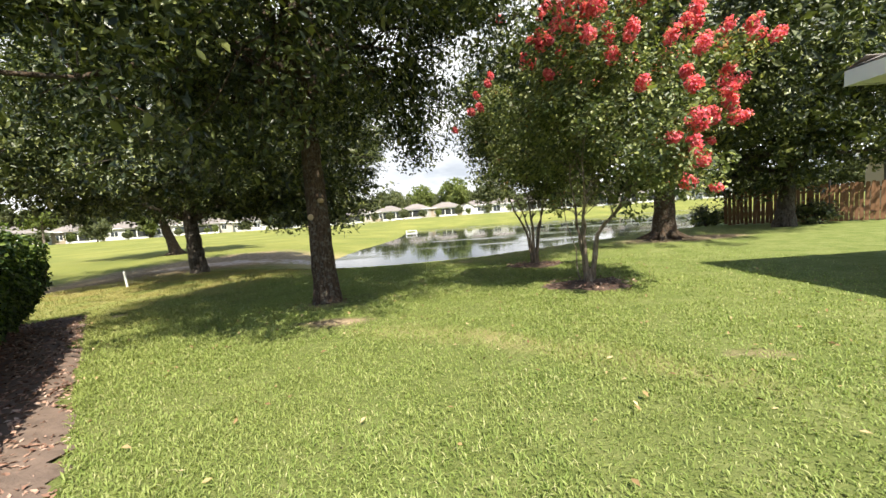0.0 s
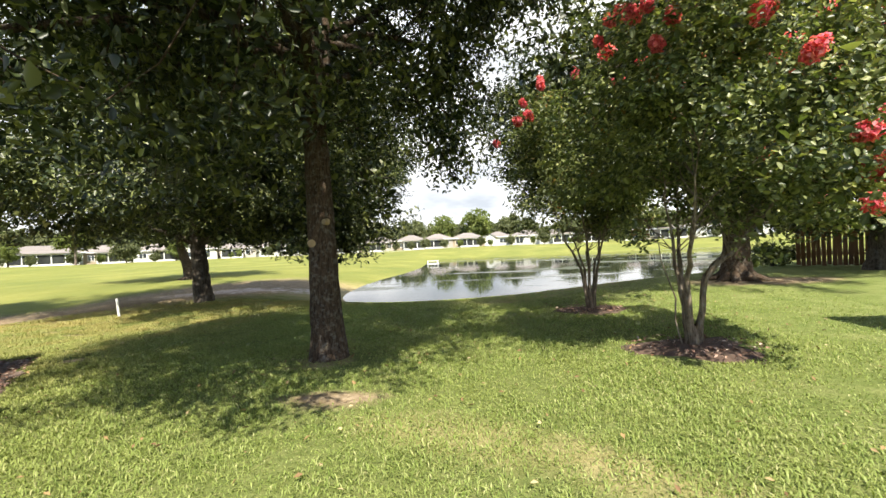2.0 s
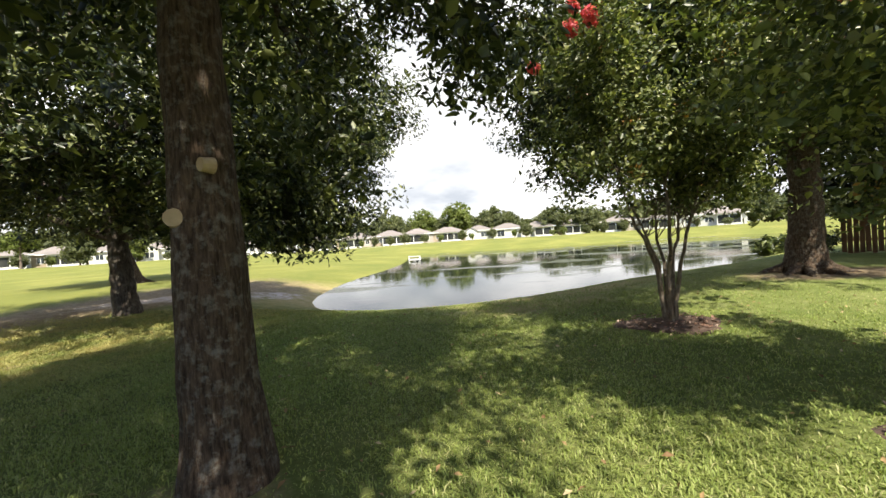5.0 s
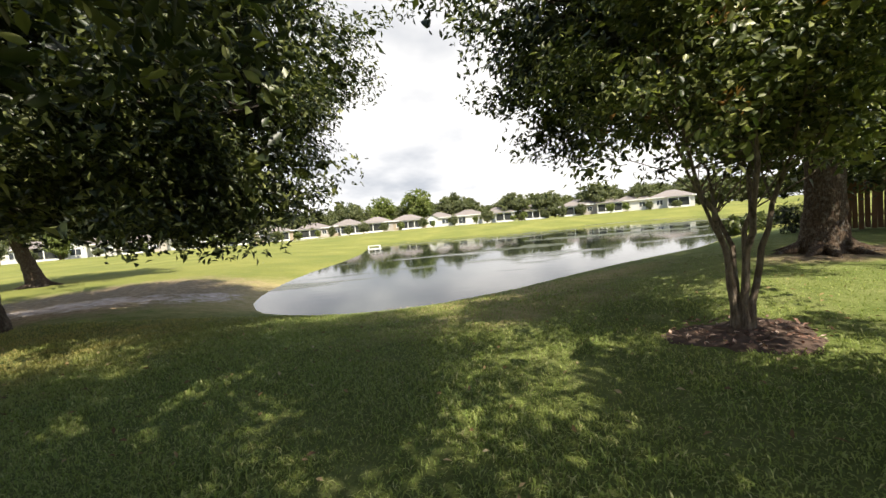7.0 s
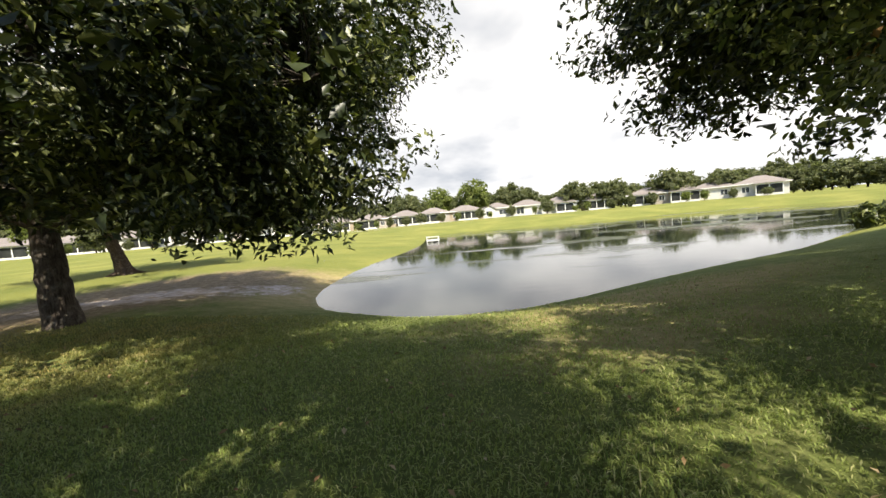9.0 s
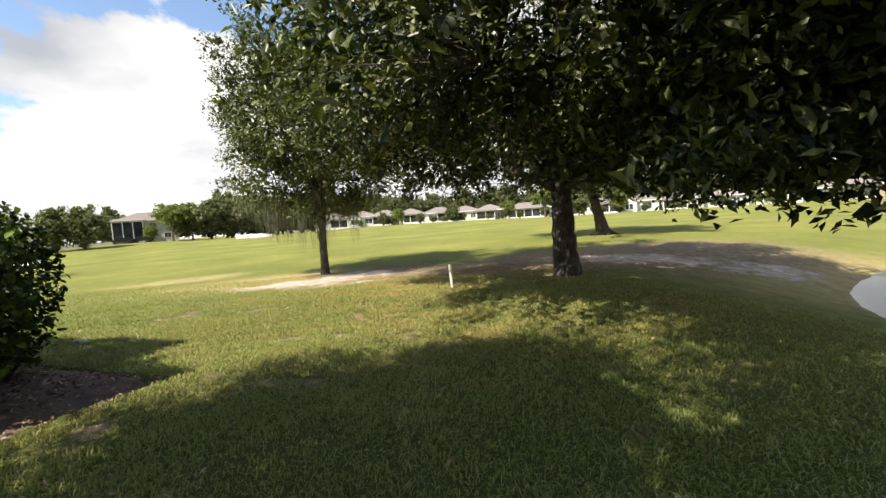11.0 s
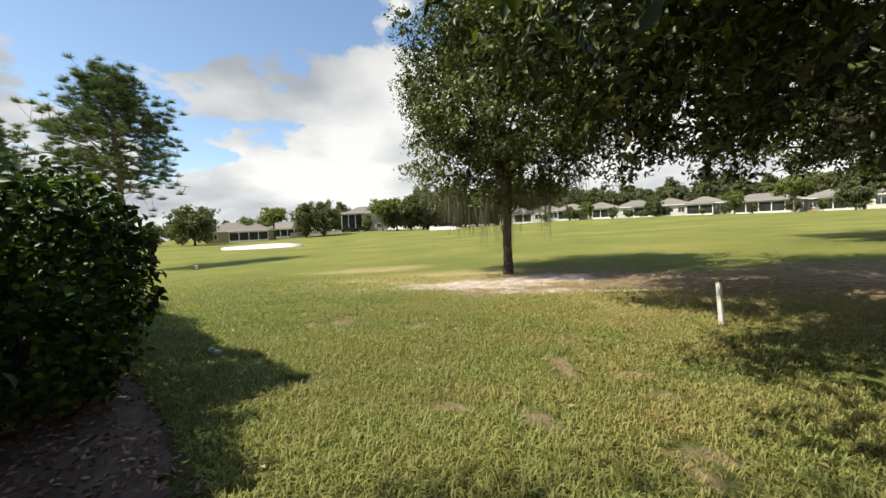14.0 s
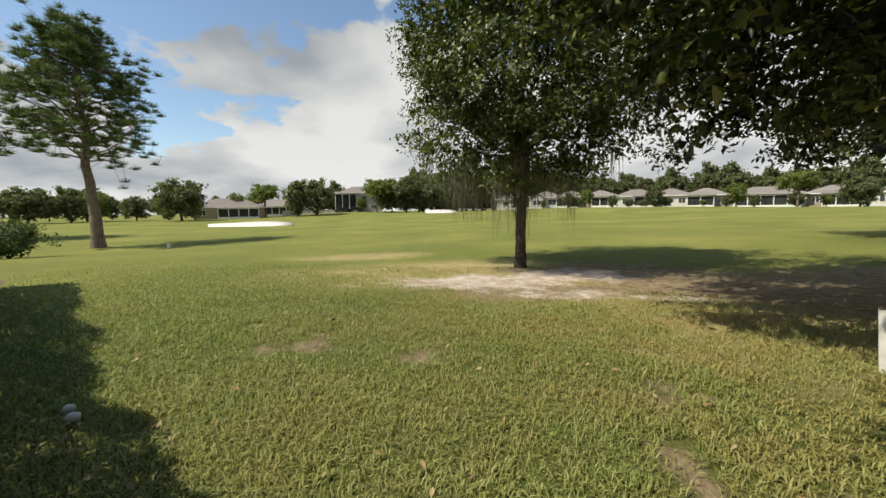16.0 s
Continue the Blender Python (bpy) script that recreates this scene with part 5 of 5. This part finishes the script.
def weeds():
    """Dark floating weed in streaks on the pond: small ragged pads."""
    rng = np.random.default_rng(21)
    vs, fs, at = [], [], 0
    for cx, cy, ln, wd, n in ((8.5, 38, 3.0, 1.2, 70), (15, 46, 5.0, 1.4, 80), (22, 44, 6.0, 1.2, 90), (13, 58, 6.0, 1.6, 60), (27, 52, 7.0, 2.0, 100), (36, 56, 7.0, 2.5, 80), (19, 64, 9.0, 2.0, 70), (2, 62, 4.0, 1.5, 30)):
        for _ in range(n):
            x, y = cx + rng.normal(0, ln * 0.5), cy + rng.normal(0, wd * 0.5)
            r = rng.uniform(0.12, 0.5)
            a = np.linspace(0, 2 * np.pi, 8, endpoint=False)
            k = r * rng.uniform(0.5, 1.2, 8)
            rim = np.stack([x + 1.7 * k * np.cos(a), y + 0.8 * k * np.sin(a), np.full(8, WATER + 0.004)], 1)
            mid = np.array([[x, y, WATER + 0.03 + 0.03 * rng.random()]])
            vs.append(np.concatenate([mid, rim]))
            i = np.arange(8)
            fs.append(np.stack([np.zeros(8, int), 1 + i, 1 + (i + 1) % 8], 1) + at)
            at += 9
    keep = smooth(fast_mesh("pond_weed", np.concatenate(vs), np.concatenate(fs), M["weed"]))
    tagged(new("pond_weed", keep), "dark green weed floating in streaks on the pond", "weed", kind="stuff")


weeds()


def parked_car(x, y, turn):
    t = thing("car", x, y, H(x, y), "dark parked car before the white two-storey house", "car", "parked cars", turn)
    bm = bmesh.new()
    prof = [(-2.2, 0.35), (-2.2, 0.85), (-1.2, 0.98), (-0.7, 1.42), (0.9, 1.45), (1.7, 0.98), (2.2, 0.9), (2.2, 0.35)]
    vs = [bm.verts.new((px, -0.85, pz)) for px, pz in prof]
    r = bmesh.ops.extrude_face_region(bm, geom=[bm.faces.new(vs)])
    bmesh.ops.translate(bm, verts=[g for g in r["geom"] if isinstance(g, bmesh.types.BMVert)], vec=(0, 1.7, 0))
    bmesh.ops.recalc_face_normals(bm, faces=bm.faces)
    me = bpy.data.meshes.new("body")
    bm.to_mesh(me)
    bm.free()
    me.materials.append(M["car"])
    child("body", me, t)
    bm = bmesh.new()
    bmesh.ops.create_cone(bm, cap_ends=True, segments=14, radius1=0.33, radius2=0.33, depth=0.22, matrix=pose(0, 0, 0, 90))
    wheel = bpy.data.meshes.new("wheel")
    bm.to_mesh(wheel)
    bm.free()
    wheel.materials.append(M["rubber"])
    for wx in (-1.4, 1.4):
        for wy in (-0.8, 0.8):
            child("wheel", wheel, t).location = (wx, wy, 0.32)


parked_car(-122, -19.0, 80)
parked_car(-122.5, -15.4, 80)


def white_fence():
    t = thing("garden_wall", -120, -26, H(-120, -26), "long low white garden wall at the course's end", "wall", "", facing(-120, -26))
    child("wall", boxes_mesh("wall", M["stucco_white"], (-9, 0, -0.6, 9, 0.2, 0.9)), t)


white_fence()

# ---- mulch, litter and grass ----


def mulch_ring(x, y, rx, ry, label, seed):
    rng = np.random.default_rng(seed)
    n, m = 30, 6
    rim = 1 + 0.18 * np.sin(np.linspace(0, 2 * np.pi, n, endpoint=False) * 3 + seed) + rng.normal(0, 0.06, n)
    verts = [(x, y, H(x, y) + 0.07)]
    for k in range(1, m + 1):
        for i in range(n):
            a = 2 * math.pi * i / n
            px, py = x + rx * rim[i] * k / m * math.cos(a), y + ry * rim[i] * k / m * math.sin(a)
            verts.append((px, py, H(px, py) + (0.065 * (1 - (k / m) ** 2) + rng.normal(0, 0.012) if k < m else -0.03)))
    faces = [(0, 1 + i, 1 + (i + 1) % n) for i in range(n)]
    faces += [(1 + (k - 1) * n + i, 1 + k * n + i, 1 + k * n + (i + 1) % n, 1 + (k - 1) * n + (i + 1) % n) for k in range(1, m) for i in range(n)]
    return tagged(new("mulch_ring", smooth(mesh_of("mulch_ring", verts, faces, M["dark_mulch"]))), label, "mulch")


mulch_ring(2.68, 7.42, 0.85, 0.62, "dark brown mulch ring round the flowering tree", 5)
mulch_ring(2.45, 10.95, 0.8, 0.6, "dark brown mulch ring round the smaller flowering tree", 6)


def bed():
    """The mulched bed under the hedge, a little lower than the lawn's sward."""
    g = np.arange(-16.5, 0.0, 0.22)
    h = np.arange(-1.5, 8.8, 0.22)
    x, y = np.meshgrid(g, h, indexing="ij")
    wob = np.array([noise.noise(Vector((a * 1.3, b * 1.3, 0))) for a, b in zip(x.ravel(), y.ravel())]).reshape(x.shape) * 0.18
    inside = bed_side(x, y) + wob
    z = height(x.ravel(), y.ravel()).reshape(x.shape) + np.clip(inside, -0.2, 0.25) * 0.25 + np.random.default_rng(2).normal(0, 0.010, x.shape)
    keep = (inside > -0.22) & (bed_side(x, y) < 3.2)
    idx = -np.ones(x.shape, int)
    idx[keep] = np.arange(keep.sum())
    q = np.stack([idx[:-1, :-1], idx[1:, :-1], idx[1:, 1:], idx[:-1, 1:]], -1).reshape(-1, 4)
    q = q[(q >= 0).all(1)]
    v = np.stack([x[keep], y[keep], z[keep]], 1)
    tagged(new("mulch_bed", smooth(fast_mesh("mulch_bed", v, q, M["soil"]))), "mulched bed of brown bark under the hedge", "mulch", kind="structure")


bed()


def chips():
    """Loose bark and dead leaves over beds and rings: flat bent flakes."""
    rng = np.random.default_rng(14)
    n = 60000
    x, y = rng.uniform(-16, 0, n), rng.uniform(-1.5, 8.6, n)
    k = bed_side(x, y)
    keep = (k > -0.1) & (k < 2.6) & ((np.hypot(x + 3.5, y - 3.5) < 9))
    x, y = x[keep], y[keep]
    z = height(x, y) + np.clip(bed_side(x, y), -0.2, 0.25) * 0.25 + 0.012
    rx, ry = [], []
    for cx, cy, r in ((2.68, 7.42, 0.8), (2.45, 10.95, 0.75)):
        a, d = rng.random(260) * 6.283, np.sqrt(rng.random(260)) * r
        rx.append(cx + np.cos(a) * d)
        ry.append(cy + np.sin(a) * d * 0.75)
    rx, ry = np.concatenate(rx), np.concatenate(ry)
    x, y, z = np.concatenate([x, rx]), np.concatenate([y, ry]), np.concatenate([z, height(rx, ry) + 0.062])
    p = np.stack([x, y, z], 1)
    v, f = leaves(p, rng.normal(0, 0.35, p.shape) + [0, 0, 1], 0.058, rng, 0.45, 0.0, 0.15)
    a = Mat("bark_chip", 0.95, 0, 0.1)
    a.color(a.ramp(a.island(), (0.0, (0.08, 0.045, 0.032)), (0.4, (0.22, 0.125, 0.09)), (0.75, (0.36, 0.225, 0.165)), (1.0, (0.50, 0.39, 0.32))))
    tagged(new("bark_mulch", fast_mesh("bark_mulch", v, f, a.m)), "loose red-brown bark chips and dead leaves", "mulch", kind="stuff")


chips()


def litter():
    """Fallen leaves and bits of twig on the lawn."""
    rng = np.random.default_rng(15)
    n = 1500
    x, y = rng.uniform(-14, 6, n), rng.uniform(0, 16, n)
    keep = bed_side(x, y) < -0.1
    x, y = x[keep], y[keep]
    p = np.stack([x, y, height(x, y) + 0.055], 1)
    v, f = leaves(p, rng.normal(0, 0.4, p.shape) + [0, 0, 1], 0.055, rng, 0.5, 0.0, 0.2)
    a = Mat("dead_leaf", 0.8, 0, 0.2)
    a.color(a.ramp(a.island(), (0.0, (0.14, 0.08, 0.04)), (0.6, (0.30, 0.20, 0.09)), (1.0, (0.45, 0.36, 0.2))))
    tagged(new("fallen_leaves", fast_mesh("fallen_leaves", v, f, a.m)), "brown fallen leaves scattered over the grass", "leaves", kind="stuff")


litter()


def puffball(x, y, r):
    bm = bmesh.new()
    bmesh.ops.create_icosphere(bm, subdivisions=2, radius=r)
    for v in bm.verts:
        v.co.z *= 0.8
        v.co += v.normal * noise.noise(v.co * 40) * r * 0.2
    me = bpy.data.meshes.new("mushroom")
    bm.to_mesh(me)
    bm.free()
    me.materials.append(M["stake"])
    ob = new("mushroom", smooth(me))
    ob.location = (x, y, H(x, y) + 0.06)
    return tagged(ob, "small round white mushroom in the grass", "mushroom", "white mushrooms")


puffball(-10.36, 7.12, 0.045)
puffball(-10.48, 6.98, 0.04)

def grass():
    rng = np.random.default_rng(16)
    n = 2100000
    x, y = rng.uniform(-20, 8, n), rng.uniform(-0.5, 17.5, n)
    d = lawn_distance(x, y)
    dens = np.where(d < 2.4, 1.0, np.exp(-(d - 2.4) / 2.3)) * 0.86
    coarse = rng.random(n) < dens
    x, y, d = x[coarse], y[coarse], d[coarse]
    patch = np.array([noise.noise(Vector((a * 0.9, b * 0.9, 1.0))) + 0.6 * noise.noise(Vector((a * 3.1, b * 3.1, 5.0))) for a, b in zip(x, y)])
    sand, dirt, straw = soil_masks(x, y)
    room = np.clip(0.9 + 0.7 * patch, 0.2, 1) * np.clip(1 - np.maximum(sand, dirt * 0.8) * 1.4, 0, 1)
    ring = np.minimum(np.hypot((x - 2.68) / 0.85, (y - 7.42) / 0.62), np.hypot((x - 2.45) / 0.8, (y - 10.95) / 0.6))
    keep = (rng.random(len(x)) < room) & (bed_side(x, y) < -0.05) & (pond_distance(x, y) > 0.1) & (ring > 0.95)
    x, y, d, patch = x[keep], y[keep], d[keep], patch[keep]
    m = len(x)
    z = height(x, y)
    tall = rng.uniform(0.03, 0.085, m) * np.clip(0.70 - (x + 3.5) * 0.05, 0.62, 0.95) * (1 + 0.3 * patch) * np.where(rng.random(m) < 0.05, 1.5, 1)
    w = rng.uniform(0.0026, 0.0052, m) * (1 + np.clip(d - 1.2, 0, 7) * 0.11)
    a = rng.random(m) * 2 * np.pi
    lean = rng.uniform(0.15, 1.25, m)
    out = np.stack([np.cos(a), np.sin(a), np.zeros(m)], 1)
    side = np.stack([-np.sin(a), np.cos(a), np.zeros(m)], 1) * w[:, None]
    p = np.stack([x, y, z - 0.008], 1)
    mid = p + out * (tall * lean * 0.45)[:, None] + np.array([0, 0, 1]) * (tall * 0.66)[:, None]
    tip = p + out * (tall * lean * 1.2)[:, None] + np.array([0, 0, 1]) * (tall * (1.0 - 0.28 * lean))[:, None]
    v = np.stack([p, mid + side, tip, mid - side], 1).reshape(-1, 3)
    q = np.arange(m)[:, None] * 4
    f = np.concatenate([q + [[0, 1, 3]], q + [[1, 2, 3]]], 1).reshape(-1, 3)
    me = fast_mesh("grass", v, f, M["blade"])
    dry = np.clip((-x - 3.5) / 3.5, 0, 1) * np.clip(0.62 + (y - 9.5) * 0.10, 0.35, 1.0)
    me.attributes.new("dry", "FLOAT", "POINT").data.foreach_set("value", np.repeat(dry, 4).astype(np.float32))
    tagged(new("grass", me), "coarse sunlit lawn grass, patchy and mown", "grass", kind="stuff")


grass()
